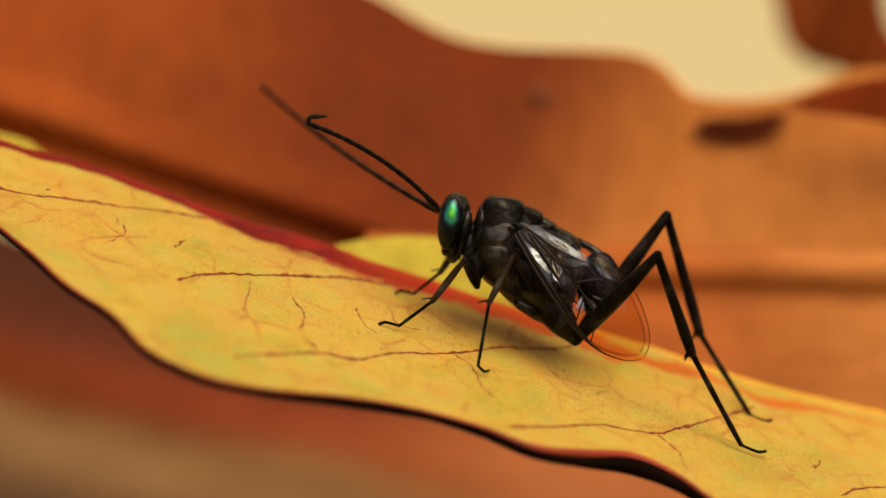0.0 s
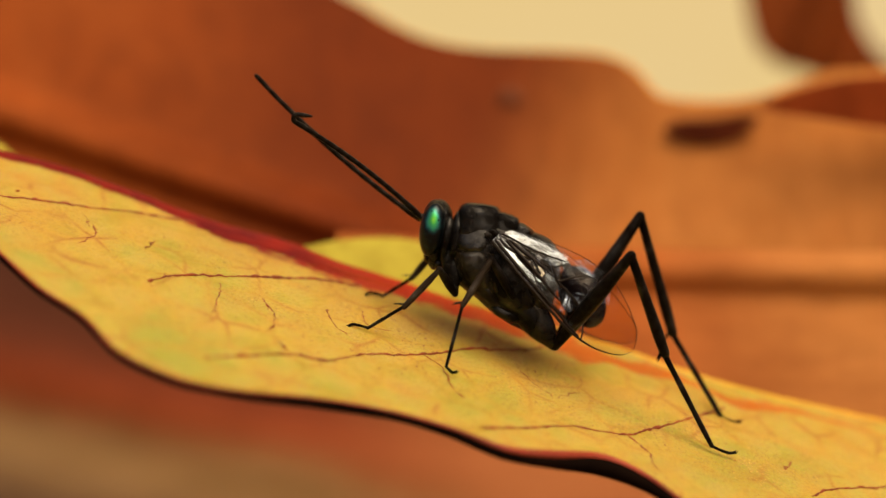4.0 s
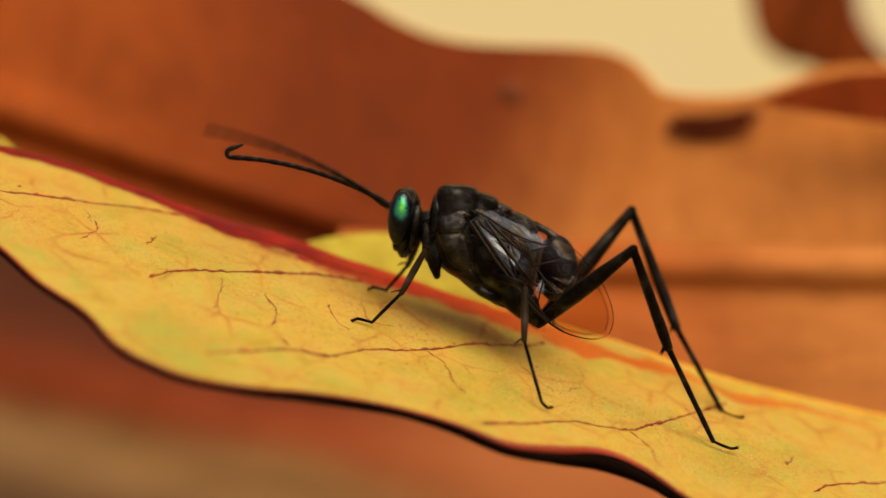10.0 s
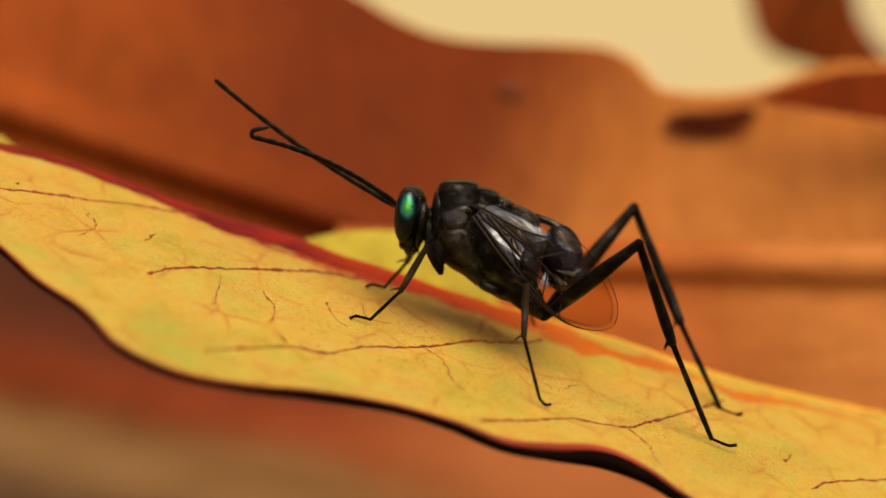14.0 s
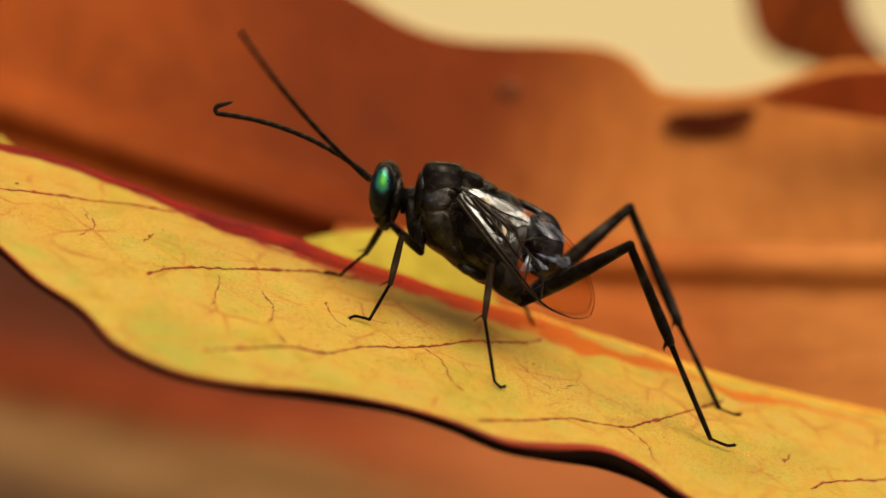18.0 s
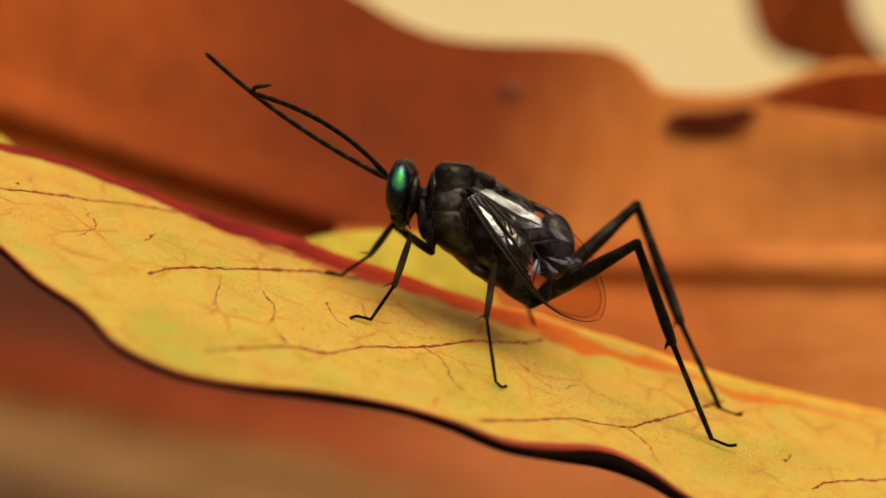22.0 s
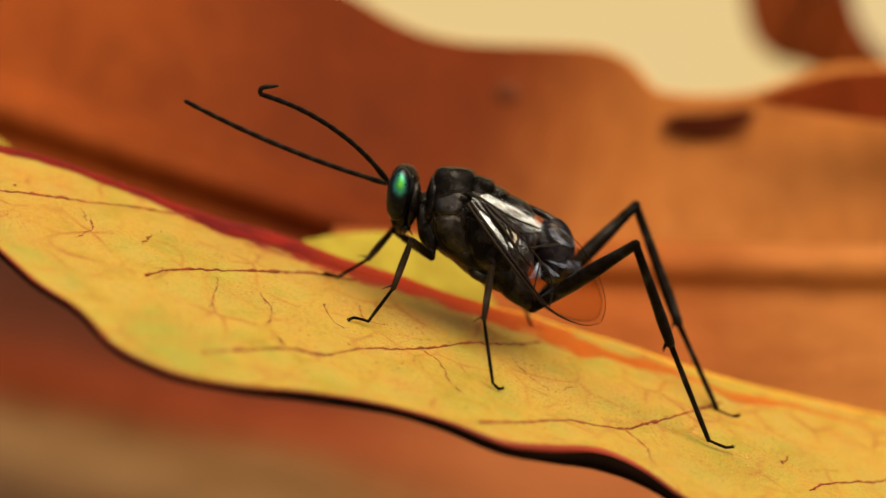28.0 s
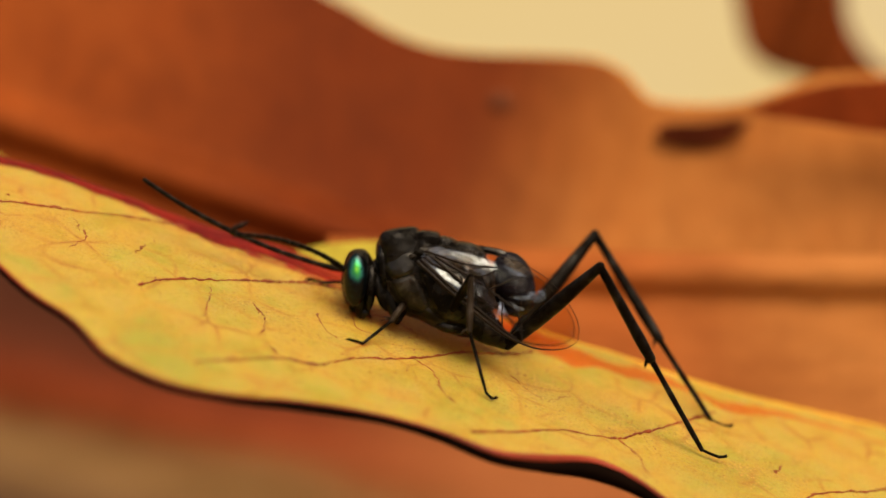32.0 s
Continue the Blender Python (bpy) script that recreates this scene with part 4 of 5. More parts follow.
def shell_plate(name, outline, lift, mat, side, seed, grain=0.012):
    """A plate of the flank: it follows the chest, stands proud by lift and rolls off into the groove round it."""
    outline = [tuple(spline([Vector((*q, 0)) for q in outline + outline[:1]], k / 40)[:2]) for k in range(40)]
    bm, grid = bmesh.new(), {}
    a0, c0 = int(min(p[0] for p in outline)) - 4, int(min(p[1] for p in outline)) - 4
    a1, c1 = int(max(p[0] for p in outline)) + 6, int(max(p[1] for p in outline)) + 6
    for a in range(a0, a1, 2):
        for c in range(c0, c1, 2):
            d = inside(outline, a, c)
            w = flank(a, c)
            if d < -3 or w <= 0:
                continue
            rise = min(1, max(0, (d + 3) / 10))
            rise = -0.05 + (lift + 0.05) * math.sin(rise * math.pi / 2)
            p = b(a, c, side * (w + rise))
            p.y += side * (grain * noise.noise(p * 6 + Vector((seed, 0, 0))) + 2.2 * grain * noise.noise(p * 2 + Vector((seed, 4, 0))))
            grid[a, c] = bm.verts.new(p * MM)
    for (a, c), v in grid.items():
        q = [grid.get(k) for k in ((a + 2, c), (a + 2, c + 2), (a, c + 2))]
        if all(q):
            bm.faces.new((v, *q))
    part(name, bm, mat, wasp)


plate("pronotum", 756, 350, (0.22, 0.90, 0.90), 8, seed=1, power=2.8)
plate("scutum", 795, 327, (0.71, 1.04, 0.70), 5, seed=2, power=4.2, mat=CUTICLE, rough=0.05, detail=4)
plate("scutellum", 841, 330, (0.43, 0.88, 0.46), 18, seed=3, mat=CUTICLE, power=4.2, rough=0.08, detail=4)
plate("metanotum", 873, 340, (0.36, 0.76, 0.30), 30, seed=4, mat=PITTED, power=3.0, rough=0.14, detail=4)
plate("propodeum", 899, 372, (0.66, 0.76, 0.56), 30, seed=5, mat=PITTED, rough=0.06, power=2.8, detail=4)
for y in (-1, 1):
    plate("propleuron", 742, 390, (0.22, 0.20, 0.68), -6, y * 0.52, CUTICLE, 21, 2.4)
    shell_plate("scutum_flank", [(752, 322), (806, 326), (812, 350), (802, 371), (772, 372), (754, 358)], 0.06, CUTICLE, y, 1)
    shell_plate("mesopleuron", [(764, 377), (800, 376), (811, 398), (815, 430), (806, 441), (786, 430), (770, 408)], 0.10, SATIN, y, 2)
    shell_plate("lower_flank", [(794, 441), (813, 438), (825, 452), (836, 476), (822, 481), (806, 462)], 0.07, SATIN, y, 3)
    shell_plate("metapleuron", [(818, 372), (838, 360), (880, 420), (898, 468), (894, 486), (868, 482), (838, 464), (822, 430)], 0.09, CUTICLE, y, 4)
    shell_plate("propodeum_side", [(848, 350), (890, 348), (922, 372), (932, 402), (926, 450), (910, 492), (901, 468), (884, 420)], 0.08, PITTED, y, 5, 0.02)
    plate("sternum_lobe", 848, 482, (0.56, 0.36, 0.20), 24, y * 0.60, CUTICLE, 8)
    plate("tegula", 824, 340, (0.20, 0.06, 0.10), 34, y * 1.16, CUTICLE, 9, 2.0, 0.1)
    plate("wing_hinge", 811, 343, (0.12, 0.05, 0.08), 20, y * 1.18, SATIN, 18, 2.0, 0.2)
bm = tube(bmesh.new(), [b(722, 356), b(738, 358), b(754, 360)], [0.42, 0.46, 0.62], 16)
part("neck", bm, CUTICLE, wasp)

# raised seams between the plates
for y in (-1, 1):
    for line in (((812, 352), (818, 400), (824, 438), (838, 470)), ((842, 358), (866, 392), (886, 424), (903, 476)), ((762, 374), (790, 374), (808, 372))):
        kn = [b(a, c, y * (flank(a, c) + 0.02)) for a, c in line]
        pts = [spline(kn, i / 16) for i in range(17)]
        part("seam", tube(bmesh.new(), pts, [0.014 + 0.008 * math.sin(i * 1.7) for i in range(17)], 7), CUTICLE, wasp)

# short silvery hair
bm = bmesh.new()
rng = random.Random(5)
for _ in range(3000):
    st, hi, lo, w = spline([Vector(s) for s in SECTIONS], rng.random())
    a = rng.uniform(-1.2, math.pi + 0.6)
    mid, half = (hi + lo) / 2, (lo - hi) / 2
    out = Vector((rng.uniform(-0.3, 0.3), -math.cos(a), math.sin(a))).normalized()
    p = b(st, mid - half * math.sin(a) * 0.99, -w * math.cos(a) * 0.99)
    tip = p + out * rng.uniform(0.06, 0.16) + Vector((0.08, 0, -0.05))
    side = out.cross(Vector((0.3, 0.2, 1))).normalized() * 0.003
    v = [bm.verts.new(q * MM) for q in (p + side, p - side, p + out.cross(side), tip)]
    for f in ((0, 1, 3), (1, 2, 3), (2, 0, 3)):
        bm.faces.new([v[k] for k in f])
tagged(part("hair", bm, HAIR, wasp, "short silvery body hair"), kind="stuff")

# head, built round its own middle
head = part("head", lump((-0.06, 0, 0.02), (0.62, 1.05, 1.12), 4, 0.03, 11, 0.52, 4, 2.2), PITTED, wasp)
for y in (-1, 1):
    part("eye", lump((-0.05, 0, 0), (0.42, 0.42, 0.86), 9, 0.0, 0, 0.12, 4), EYE, head, "iridescent green compound eye").location = (-0.14 * MM, y * 0.70 * MM, 0.17 * MM)
    part("mandible", tube(bmesh.new(), [(0.06, y * 0.34, -0.82), (-0.03, y * 0.26, -1.0), (-0.06, y * 0.10, -1.10)], [0.15, 0.10, 0.03], 8), SHINY, head)
    part("cheek", lump((0.26, y * 0.52, -0.15), (0.24, 0.45, 0.76), 10, 0.04, 12, 0.35), CUTICLE, head)
    part("palp", tube(bmesh.new(), [(0.14, y * 0.22, -0.86), (0.16, y * 0.26, -1.02), (0.24, y * 0.26, -1.14)], [0.03, 0.025, 0.012], 6), LIMB, head)
    part("antenna_socket", lump((-0.52, y * 0.17, 0.56), (0.12, 0.12, 0.12), 0, 0.05, 3, detail=2), CUTICLE, head)
for y, z, x in ((-0.16, 1.06, 0.1), (0.16, 1.06, 0.1), (0, 1.08, 0.0)):
    part("ocellus", lump((x, y, z), (0.07, 0.07, 0.06), 0, 0, detail=2), SHINY, head)
part("clypeus", lump((-0.24, 0, -0.58), (0.20, 0.38, 0.34), 20, 0.05, 14), CUTICLE, head)

# abdomen: a stalk that turns on the chest and a small flattened oval that turns on the stalk
petiole = part("petiole", tube(bmesh.new(), [(0, 0, 0), (0.35, 0, 0.07), (0.75, 0, 0.08), (1.05, 0, 0.03), (1.2, 0, -0.04)], [0.15, 0.12, 0.12, 0.15, 0.12], 12), CUTICLE, wasp, "slender black waist")
gaster = part("abdomen", lump((0.92, 0, 0), (1.06, 0.46, 0.70), 0, 0.02, 15, 0.0, 4), GASTER, wasp, "glossy black oval abdomen")
for x in (0.42, 0.82, 1.22, 1.58):
    k = math.sqrt(1 - ((x - 0.92) / 1.065) ** 2)
    ring = [(x, 0.463 * k * math.cos(a), 0.703 * k * math.sin(a)) for a in (2 * math.pi * q / 30 for q in range(31))]
    part("segment_edge", tube(bmesh.new(), ring, [0.012] * 31, 5), CUTICLE, gaster)
STALK = b(914, 357)


# ---- wings ----
LEADING = ((0, -0.36), (0.3, -0.62), (0.62, -0.74), (0.80, -0.56), (0.92, -0.18), (0.98, 0.16), (1, 0.42))
TRAILING = ((0, 0.0), (0.03, 0.36), (0.1, 0.58), (0.19, 0.80), (0.28, 1.06), (0.45, 1.40), (0.63, 1.52), (0.74, 1.44), (0.9, 1.12), (0.97, 0.82), (1, 0.5))


def wing_edges(s, width):
    return edge_at(LEADING, s) * width / 2.15, edge_at(TRAILING, s) * width / 2.15


def wing_point(s, w, length, width):
    lo, hi = wing_edges(s, width)
    return Vector((s * length, lo + (hi - lo) * w, (0.03 * math.sin(12 * w + 2 * s) + 0.10 * noise.noise(Vector((4 * s, 3.2 * w, width)))) * min(1, 2 * s) * (1.2 - s) + 0.34 * math.sin(math.pi * s)))


# veins of the forewing: along, and mm behind the leading edge
FORE_VEINS = (((0.01, 0.13), (0.3, 0.13), (0.56, 0.12), (0.72, 0.05)), ((0.02, 0.28), (0.09, 0.30), (0.225, 0.64), (0.245, 0.82), (0.285, 0.85), (0.345, 1.03), (0.39, 1.5)),
              ((0.01, 0.44), (0.05, 0.55), (0.215, 0.95), (0.375, 1.5)), ((0.235, 0.66), (0.295, 0.40), (0.37, 0.16)), ((0.29, 0.84), (0.335, 0.75), (0.365, 0.34), (0.40, 0.14)),
              ((0.345, 1.03), (0.42, 0.84), (0.506, 0.86), (0.56, 0.46), (0.60, 0.14)), ((0.506, 0.86), (0.60, 0.84), (0.68, 0.55), (0.74, 0.04)), ((0.42, 0.84), (0.46, 1.25), (0.50, 1.65)))
HIND_VEINS = (((0.02, 0.25), (0.3, 0.3), (0.6, 0.4)), ((0.3, 0.3), (0.45, 0.1)))


# glints painted into the skin: gloss and outline, along and mm behind the leading edge
INNER_GLINTS = ((0.15, ((0.0, 0.42), (0.028, 0.76), (0.186, 1.22), (0.367, 1.71), (0.375, 1.54), (0.213, 0.96), (0.042, 0.54))),
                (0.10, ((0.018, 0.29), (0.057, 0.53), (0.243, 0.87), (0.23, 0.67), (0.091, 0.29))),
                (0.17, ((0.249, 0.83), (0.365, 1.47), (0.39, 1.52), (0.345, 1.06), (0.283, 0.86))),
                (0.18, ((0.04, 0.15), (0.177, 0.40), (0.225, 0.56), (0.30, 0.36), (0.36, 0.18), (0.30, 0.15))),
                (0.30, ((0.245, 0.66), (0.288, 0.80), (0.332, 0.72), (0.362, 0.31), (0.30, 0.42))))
OUTER_GLINTS = ((0.38, ((0.506, 0.86), (0.541, 0.18), (0.592, 0.51))),
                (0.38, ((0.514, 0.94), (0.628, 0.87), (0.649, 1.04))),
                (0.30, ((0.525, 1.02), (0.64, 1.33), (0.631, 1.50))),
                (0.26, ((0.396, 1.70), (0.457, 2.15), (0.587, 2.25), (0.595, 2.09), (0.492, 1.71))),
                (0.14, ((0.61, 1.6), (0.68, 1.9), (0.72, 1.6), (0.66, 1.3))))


def wing(name, length, width, veins, label, gloss=1.0):
    bm = bmesh.new()
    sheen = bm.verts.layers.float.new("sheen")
    nu, nv = (150, 60) if gloss == 1 else (70, 30)
    grid = [[bm.verts.new(wing_point(i / nu, j / nv, length, width) * MM) for j in range(nv + 1)] for i in range(nu + 1)]
    for i in range(nu):
        for j in range(nv):
            bm.faces.new((grid[i][j], grid[i + 1][j], grid[i + 1][j + 1], grid[i][j + 1]))
            u = i / nu
            lo, hi = wing_edges(u, width)
            v = (hi - lo) * j / nv
            grid[i][j][sheen] = gloss * next((k for k, outline in INNER_GLINTS + OUTER_GLINTS if inside(list(outline), u, v) > 0), 0.03 if u < 0.4 else 0.01)
    w = part(name, bm, SKIN, wasp, label)
    pts = [wing_point(i / 40, 0, length, width) for i in range(41)]
    part("leading_vein", tube(bmesh.new(), pts, [0.052 if i < 24 else 0.052 - 0.0026 * (i - 24) for i in range(41)], 7), WINGVEIN, w)
    pts = [wing_point(i / 40, 1, length, width) for i in range(41)]
    part("wing_margin", tube(bmesh.new(), pts, [0.012] * 41, 5), WINGVEIN, w)
    for k, v in enumerate(veins):
        pts = [wing_point(q.x, min(1, q.y / (wing_edges(q.x, width)[1] - wing_edges(q.x, width)[0])) if width > 2 else q.y, length, width) for q in (spline(v, i / 14) for i in range(15))]
        part("wing_vein", tube(bmesh.new(), pts, [(0.058 - 0.0018 * i) if k == 0 else 0.042 - 0.0014 * i for i in range(15)], 6), WINGVEIN, w)
    return w


near_wing = wing("forewing", 5.62, 2.15, FORE_VEINS, "clear smoky forewing with dark veins")
far_wing = wing("forewing", 5.62, 2.15, FORE_VEINS[:4], "clear smoky forewing with dark veins", 0.3)
near_hind = wing("hindwing", 3.3, 1.0, HIND_VEINS, "small clear hindwing", 0.3)
far_hind = wing("hindwing", 3.3, 1.0, HIND_VEINS, "small clear hindwing", 0.3)


def wing_pose(root, a, roll, side, out):
    """side -1 for the wing nearest to the lens; a: degrees below the horizontal; roll: 0 folded on the flank, 90 spread flat; out: spread."""
    ra, rr = radians(a), radians(roll)
    x = Vector((math.cos(ra), side * out, -math.sin(ra))).normalized()
    up = Vector((math.sin(ra), 0, math.cos(ra)))
    y = up * math.cos(rr) - Vector((0, side, 0)) * math.sin(rr)
    y = (y - x * y.dot(x)).normalized()
    z = x.cross(y)
    m = Matrix((x, y, z)).transposed().to_4x4()
    return Matrix.Translation(root * MM) @ m


# ---- legs: coxa, then femur, tibia, tarsus and foot, solved from hip to foot ----
def direction(p, q, pole=(0, -1, 0.2)):
    x = (q - p).normalized()
    y = Vector(pole)
    y = (y - x * y.dot(x)).normalized()
    return Matrix.Translation(p * MM) @ Matrix((x, y, x.cross(y))).transposed().to_4x4()


def two_bones(hip, end, a, c, pole):
    """The knee between hip and end for bones of length a and c, bent towards the pole."""
    d = end - hip
    n = min(d.length, (a + c) * 0.999)
    n = max(n, abs(a - c) * 1.001)
    x = d.normalized()
    y = pole - x * pole.dot(x)
    y.normalize()
    along = (a * a - c * c + n * n) / (2 * n)
    return hip + x * along + y * math.sqrt(max(a * a - along * along, 0))


LEGS = []


def leg(name, root, hip, bones, pole, feet, radii, mats, toe, toe_way, label, shins=None, bend=0.0, swing=0.0, coxa=(0.16, 0.22, 0.11)):
    """hip: where the coxa ends; bones: lengths of femur, tibia and tarsus; pole: where the knee points, or rows of its lean; feet: rows of seconds and the ankle's place in mm;
    shins: rows of the tibia's end, where it moves by itself."""
    base = part(name, tube(bmesh.new(), [root + (hip - root) * (i / 8) for i in range(9)], [spline([(c, 0) for c in coxa], i / 8)[0] for i in range(9)], 14), CUTICLE, wasp, label)
    pieces = [part(nm, limb(ln, rr, 12, 0.0), mat, base) for nm, ln, rr, mat in zip(("femur", "tibia", "tarsus"), bones, radii, mats)]
    foot = part("foot", tube(bmesh.new(), [(-0.03, 0, 0), (toe * 0.4, 0, 0.05), (toe * 0.75, 0, 0.07), (toe * 0.95, 0, 0.0), (toe, 0, -0.08)], [0.045, 0.05, 0.055, 0.05, 0.02], 8), mats[2], base)
    for s in (-1, 1):
        claw = tube(bmesh.new(), [(toe * 0.93, 0, 0), (toe + 0.03, s * 0.05, 0.0), (toe + 0.06, s * 0.07, -0.07)], [0.022, 0.016, 0.004], 5)
        part("claw", claw, mats[2], foot)
    for s in (-1, 1):
        spur = tube(bmesh.new(), [(bones[1] * 0.96, s * 0.03, 0.06), (bones[1] + 0.04, s * 0.07, 0.20), (bones[1] + 0.16, s * 0.10, 0.32)], [0.05, 0.034, 0.006] if bones[1] > 3 else [0.035, 0.02, 0.005], 6)
        part("spur", spur, mats[1], pieces[1])
    LEGS.append((hip, bones, pole, feet, pieces, foot, toe_way, shins, bend, swing))


HIND = ((0.16, 0.22, 0.255, 0.25, 0.20, 0.16), (0.14, 0.145, 0.16, 0.17, 0.185, 0.16), (0.10, 0.088, 0.095, 0.085, 0.09, 0.075))
SLIM = ((0.11, 0.14, 0.13, 0.10), (0.085, 0.11, 0.115, 0.09), (0.055, 0.055, 0.06, 0.05))
DARK = (LIMB, LIMB, LIMB)
PALE = (LIMB, LIMB_PALE, LIMB)
# how far the hind knees lean sideways: seconds, lean
NEAR_LEAN = [(0, -0.57), (6, -0.57), (6.5, -0.1), (7, 0.0), (7.5, -0.45), (8, -0.57), (32, -0.54)]
FAR_LEAN = [(0, -0.1), (1, -0.22), (2, -0.15), (3, -0.1), (5.5, -0.2), (6.5, -0.2), (7.5, -0.1), (9, 0.0), (10, 0.3), (12, 0.48), (14, 0.4), (19, 0.35), (29, 0.28), (32, 0.45)]
BACKWARD, FORWARD = Vector((1.0, 0, -0.30)), Vector((-1.0, 0, 0.12))
NEAR_SHIN = [(0, (6.91, -1.75, -3.22)), (1, (6.91, -1.75, -3.25)), (2, (6.88, -1.75, -3.25)), (3, (6.97, -1.75, -3.20)), (5.5, (6.93, -1.75, -3.25)), (6, (6.75, -1.75, -3.36)), (6.5, (6.59, -1.75, -3.47)), (7, (6.50, -1.75, -3.52)), (7.5, (6.70, -1.75, -3.38)), (8, (6.86, -1.75, -3.27)), (9, (6.91, -1.75, -3.25)), (10, (7.05, -1.75, -3.16)), (12, (7.18, -1.75, -3.11)), (14, (7.23, -1.75, -3.09)), (17, (7.20, -1.75, -3.09)), (25, (7.25, -1.75, -3.06)), (29, (7.27, -1.75, -3.06)), (30, (7.16, -1.75, -2.99)), (31.5, (7.13, -1.75, -3.13)), (32, (6.89, -1.75, -3.31))]
FAR_SHIN = [(0, (7.39, 1.75, -2.72)), (1, (7.39, 1.75, -2.76)), (2, (7.36, 1.75, -2.76)), (3, (7.45, 1.75, -2.70)), (5.5, (7.41, 1.75, -2.76)), (6, (7.23, 1.75, -2.87)), (6.5, (7.06, 1.75, -2.98)), (7, (6.97, 1.75, -3.03)), (7.5, (7.17, 1.75, -2.88)), (8, (7.34, 1.75, -2.77)), (9, (7.39, 1.75, -2.76)), (10, (7.54, 1.75, -2.67)), (12, (7.67, 1.75, -2.61)), (14, (7.72, 1.75, -2.59)), (17, (7.69, 1.75, -2.59)), (25, (7.74, 1.75, -2.56)), (29, (7.76, 1.75, -2.56)), (30, (7.65, 1.75, -2.48)), (31.5, (7.61, 1.75, -2.63)), (32, (7.38, 1.75, -2.81))]
leg("hind_leg", b(878, 462, -0.55), b(934, 536, -0.75), (4.25, 3.45, 3.30), NEAR_LEAN, [(0, (8.51, -1.50, -6.18)), (32, (8.51, -1.50, -6.18))], HIND, DARK, 0.80, BACKWARD, "long black hind leg", NEAR_SHIN, coxa=(0.55, 0.54, 0.42, 0.18))
leg("hind_leg", b(878, 462, 0.55), b(934, 536, 0.75), (4.98, 4.05, 3.1), FAR_LEAN, [(0, (9.00, 1.55, -5.36)), (32, (9.00, 1.55, -5.36))], HIND, DARK, 0.70, BACKWARD, "long black hind leg", FAR_SHIN, coxa=(0.55, 0.54, 0.42, 0.18))
leg("middle_leg", b(845, 430, -0.9), b(857, 450, -1.2), (1.5, 1.75, 2.0), Vector((0.0, -1, 0.15)), [(0, (0.23, -2.60, -3.65)), (5.5, (0.23, -2.60, -3.65)), (6, (3.01, -3.00, -4.65)), (6.5, (3.06, -3.10, -4.87)), (17, (3.06, -3.10, -4.87)), (17.5, (1.44, -2.90, -4.14)), (18, (1.69, -2.85, -4.32)), (32, (1.69, -2.85, -4.32))], SLIM, PALE, 0.36, Vector((0.8, 0, -0.5)), "slim dark middle leg", None, -0.04, 0.6)
leg("middle_leg", b(845, 430, 0.9), b(857, 450, 1.2), (1.55, 1.3, 1.4), Vector((0.1, 1, 0.55)), [(0, (3.0, 3.05, -2.62)), (32, (3.0, 3.05, -2.62))], SLIM, PALE, 0.36, Vector((0.8, 0, -0.5)), "slim dark middle leg", None, -0.04, 0.6)
leg("fore_leg", b(752, 378, -0.45), b(756, 448, -0.70), (1.25, 1.62, 1.32), Vector((-0.35, -0.8, 0.8)), [(0, (-2.26, -1.50, -2.44)), (31, (-2.21, -1.50, -2.44)), (31.5, (-1.67, -2.00, -0.66)), (32, (-2.16, -2.00, -2.82))], SLIM, PALE, 0.62, FORWARD, "slim grey-brown fore leg", None, 0.03)
leg("fore_leg", b(752, 378, 0.45), b(756, 448, 0.70), (1.55, 1.25, 1.15), Vector((-0.8, 0.2, 0.8)), [(0, (-1.84, 1.30, -1.47)), (14, (-1.84, 1.30, -1.47)), (14.9, (-2.35, 1.40, -0.89)), (16, (-3.24, 1.30, -1.07)), (31.5, (-3.24, 1.30, -1.07)), (32, (-3.53, 1.40, -0.93))], SLIM, PALE, 0.55, FORWARD, "slim grey-brown fore leg", None, 0.03)


# ---- antennae: a scape, then short segments along an arc; the near one ends in a hook ----
def antenna(length, hook):
    scape = part("antenna", limb(0.80, (0.08, 0.10, 0.095, 0.08), 10), LIMB, wasp, "long thin black antenna")
    count = 11
    step = (length - 0.80) / count
    segs = []
    for i in range(count):
        r = (0.083 if i < count - 3 else 0.076) * (1.1 if hook and i >= count - 2 else 1)
        segs.append((part("antenna_segment", limb(step * 1.06, (r * 0.95, r * 1.03, r * 1.03, r * 0.95), 8), LIMB, scape), step))
    if hook:
        pts, p = [], Vector((0, 0, 0))
        for k in range(14):
            pts.append(p.copy())
            a = radians(-min(158, 27 * k))
            p = p + Vector((math.cos(a), 0, math.sin(a))) * (0.062 if k < 6 else 0.07)
        segs.append((part("antenna_tip", tube(bmesh.new(), pts, [0.08] * 9 + [0.078, 0.07, 0.058, 0.045, 0.025], 8), LIMB, scape, "hooked antenna tip"), 0.1))
    return scape, segs, hook


def antenna_poses(ant, bend):
    """Poses of the segments in the scape's space for a bend in degrees over the whole length."""
    scape, segs, hook = ant
    total = 0.80 + sum(ln for _, ln in segs[:11])
    at, p, out = 0.80, Vector((0.78, 0, 0)), []
    first = 0.40 / total
    for i, (_, ln) in enumerate(segs):
        if i < 11:
            a = bend * ((at + ln / 2) / total - first)
        else:
            a = bend * (1 - first)
        at += ln
        d = Vector((math.cos(radians(a)), 0, math.sin(radians(a))))
        out.append(direction(p, p + d, (0, 1, 0)))
        p = p + d * ln
    return out


near_ant = antenna(5.28, True)
far_ant = antenna(6.93, False)


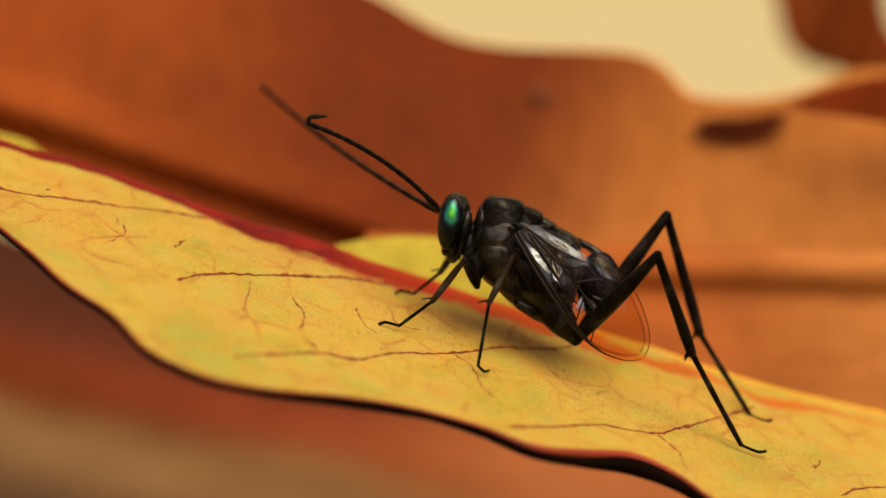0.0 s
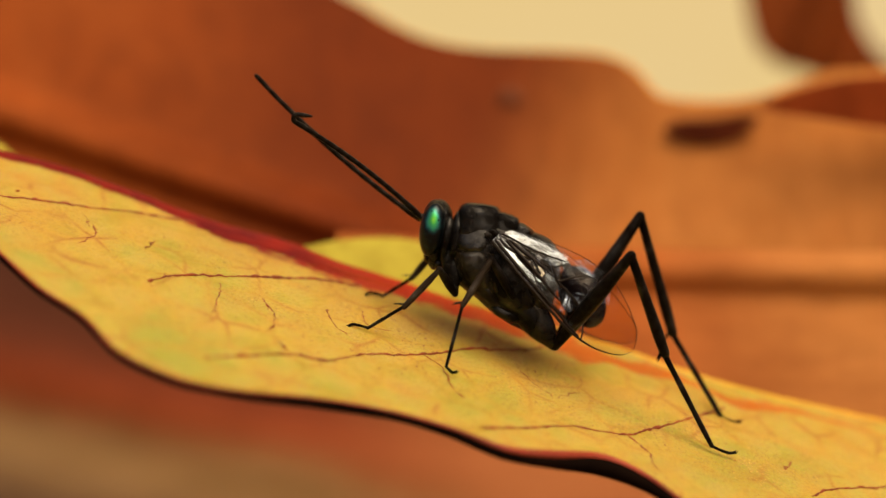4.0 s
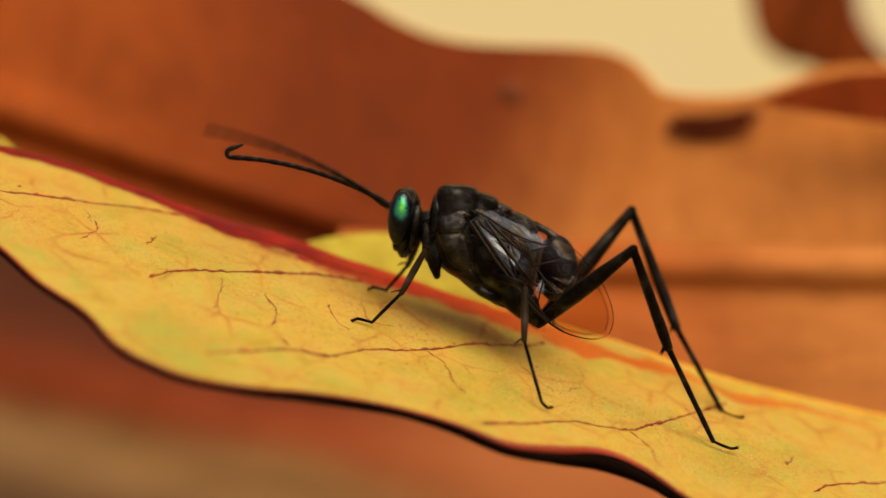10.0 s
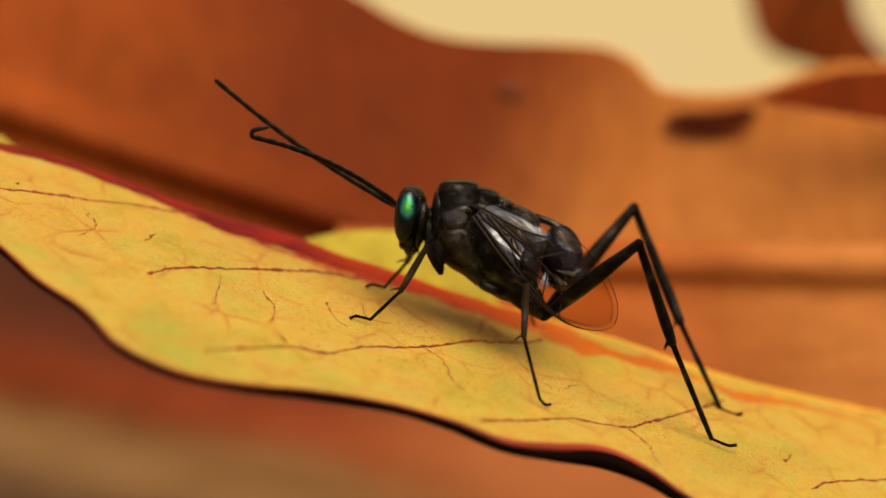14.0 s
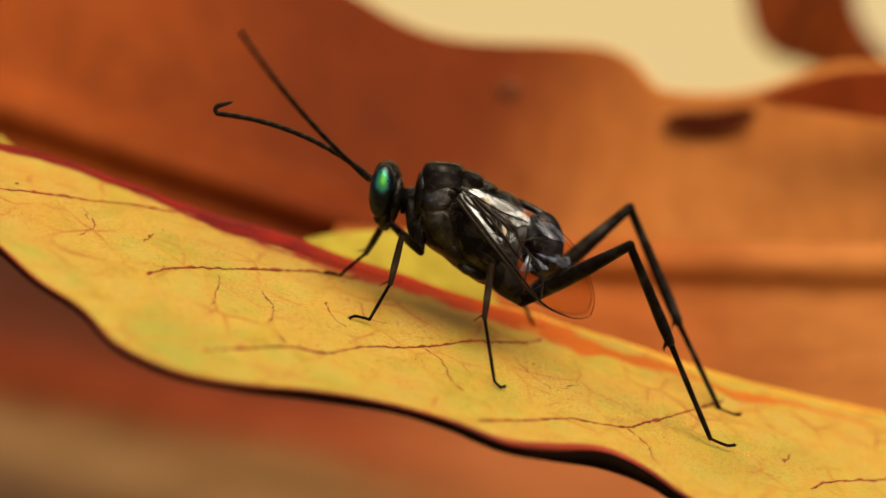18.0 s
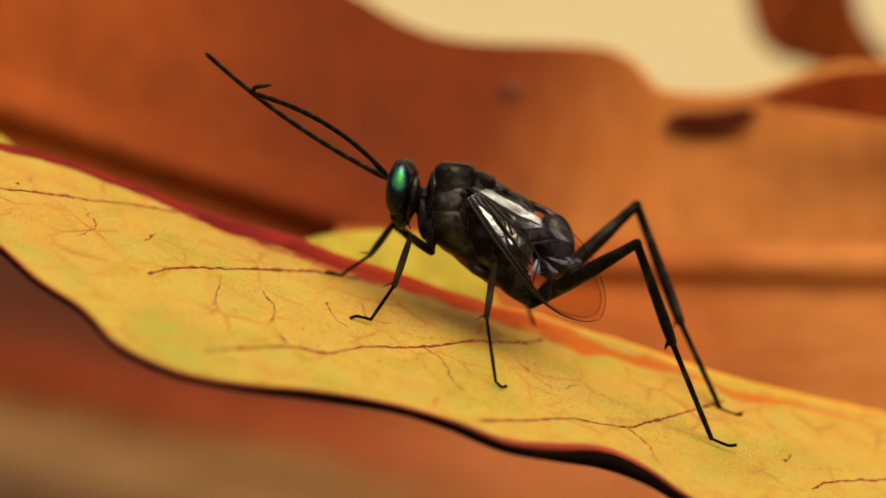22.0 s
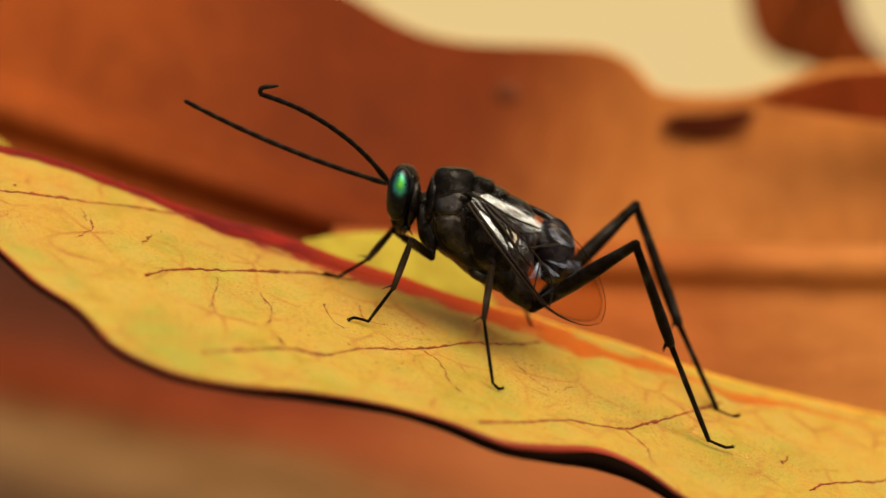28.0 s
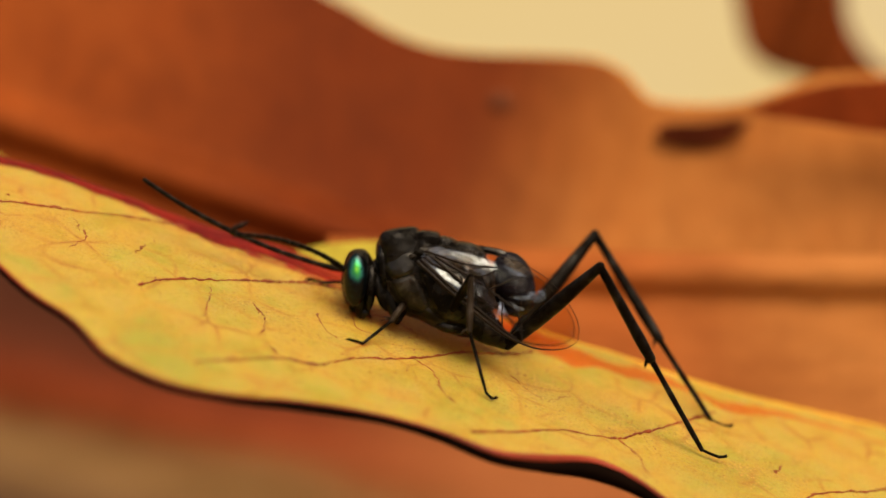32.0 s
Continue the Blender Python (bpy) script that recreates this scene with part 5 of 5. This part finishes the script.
# ---- how the parts move ----
WAIST = [(0, 25), (2, 25), (2.5, 40), (3, 30), (3.5, 46), (5.5, 48), (6, 48), (6.5, 54), (7, 54), (7.5, 48), (8, 47), (8.5, 52), (9, 43), (10, 30), (12, 25), (32, 25)]
ABDOMEN = [(0, 90), (2, 90), (2.5, 78), (3, 88), (3.5, 74), (5.5, 53), (6, 52), (6.5, 80), (7, 103), (7.5, 88), (8, 94), (8.5, 96), (9, 92), (10, 92), (12, 91), (32, 91)]
WING = [(0, 49, 9), (3.5, 49, 9), (4.6, 30, 55), (5.5, 9, 92), (6, 13, 94), (6.5, 3.5, 106), (7, -11, 138), (7.5, -5, 135), (8, 0.5, 131), (8.25, 22, 80), (8.5, 48, 8), (9, 49, 4), (12, 49, 5), (14.5, 49, 8), (16.5, 49, 26), (18.5, 49, 26), (20, 49, 15), (25.5, 49, 15), (27.5, 49, 20), (30, 49, 19), (31, 49, 13), (32, 49, 10)]


FAR_WING = [(0, 52, 22), (3.5, 52, 22), (4.6, 26, 90), (5.5, 6, 140), (6, 10, 143), (6.5, 3, 148), (7, -10, 158), (7.5, -5, 158), (8, 0, 156), (8.25, 20, 88), (8.5, 48, 30), (9, 52, 22), (32, 52, 22)]


def times():
    return sorted({r[0] for r in BODY} | {31.25, 31.75, 5.75, 17.25, 17.5, 14.9, 16})


def antenna_scape_pose(t, row, socket):
    heading, yaw, bend = row
    c = chest(t)
    start = heading - bend * 0.5 + bend * 0.40 / 5.5
    turn = Euler((0, radians(-start), 0)).to_matrix().to_4x4() @ Euler((0, 0, radians(-yaw))).to_matrix().to_4x4()
    root = head_pose(t) @ (socket * MM)
    return Matrix.Translation(root) @ (c.to_3x3().inverted().to_4x4() @ turn)


def motions():
    walk(wasp, [(r[0], chest(r[0])) for r in BODY])
    walk(head, [(r[0], head_pose(r[0])) for r in HEAD])
    walk(petiole, [(t, Matrix.Translation(STALK * MM) @ pose(0, 0, 0, 0, a, 0)) for t, a in WAIST])
    ends = [(t, Matrix.Translation((STALK + Vector((math.cos(radians(a)), 0, -math.sin(radians(a)))) * 1.14) * MM)) for t, a in WAIST]
    walk(gaster, [(t, m @ pose(0, 0, 0, 0, a[1], 0)) for (t, m), a in zip(ends, ABDOMEN)])
    for w, side, root, rows, da, dr, out in ((near_wing, -1, b(831, 341, -1.25), WING, 0, 0, -0.06), (far_wing, 1, b(840, 324, 1.1), FAR_WING, 0, 0, -0.06),
                                             (near_hind, -1, b(850, 346, -1.2), WING, 3, 6, -0.10), (far_hind, 1, b(850, 344, 1.2), FAR_WING, 2, 6, -0.10)):
        walk(w, [(t, wing_pose(root, a + da, r + dr, side, out + 0.0012 * r)) for t, a, r in rows])
    for ant, rows, socket in ((near_ant, NEAR_ANTENNA, Vector((-0.56, -0.18, 0.60))), (far_ant, FAR_ANTENNA, Vector((-0.58, 0.18, 0.52)))):
        walk(ant[0], [(r[0], antenna_scape_pose(r[0], r[1:], socket)) for r in rows])
        shapes = [(r[0], antenna_poses(ant, r[3])) for r in rows]
        for i, (seg, _) in enumerate(ant[1]):
            walk(seg, [(t, ps[i]) for t, ps in shapes])
    for hip, bones, pole, feet, pieces, foot, toe_way, shins, bend, swing in LEGS:
        rows = [[], [], [], []]
        for t in times():
            c = chest(t)
            inv, turn = c.inverted(), c.to_3x3().inverted()
            ankle = (inv @ (Vector(blend([(f[0], *f[1]) for f in feet], t)) * MM)) / MM
            if shins:
                shin = (inv @ (Vector(blend([(f[0], *f[1]) for f in shins], t)) * MM)) / MM
                shin = ankle + (shin - ankle).normalized() * bones[2]
                knee = two_bones(hip, shin, bones[0], bones[1], turn @ Vector((0.3, blend(pole, t)[0], 1)))
                shin = knee + (shin - knee).normalized() * bones[1]
            else:
                low = bones[1] + bones[2] - abs(bend)
                knee = two_bones(hip, ankle, bones[0], low, turn @ (pole + Vector((swing * (c.to_3x3() @ (ankle - hip)).x, 0, 0))))
                shin = two_bones(knee, ankle, bones[1], bones[2], turn @ Vector((math.copysign(1, bend), -0.2, 0)))
            p = (hip, knee, shin, ankle)
            for k in range(3):
                rows[k].append((t, direction(p[k], p[k + 1])))
            rows[3].append((t, direction(ankle, ankle + turn @ toe_way, turn @ Vector((0, -1, 0.4)))))
        for k in range(3):
            walk(pieces[k], rows[k])
        walk(foot, rows[3])


motions()
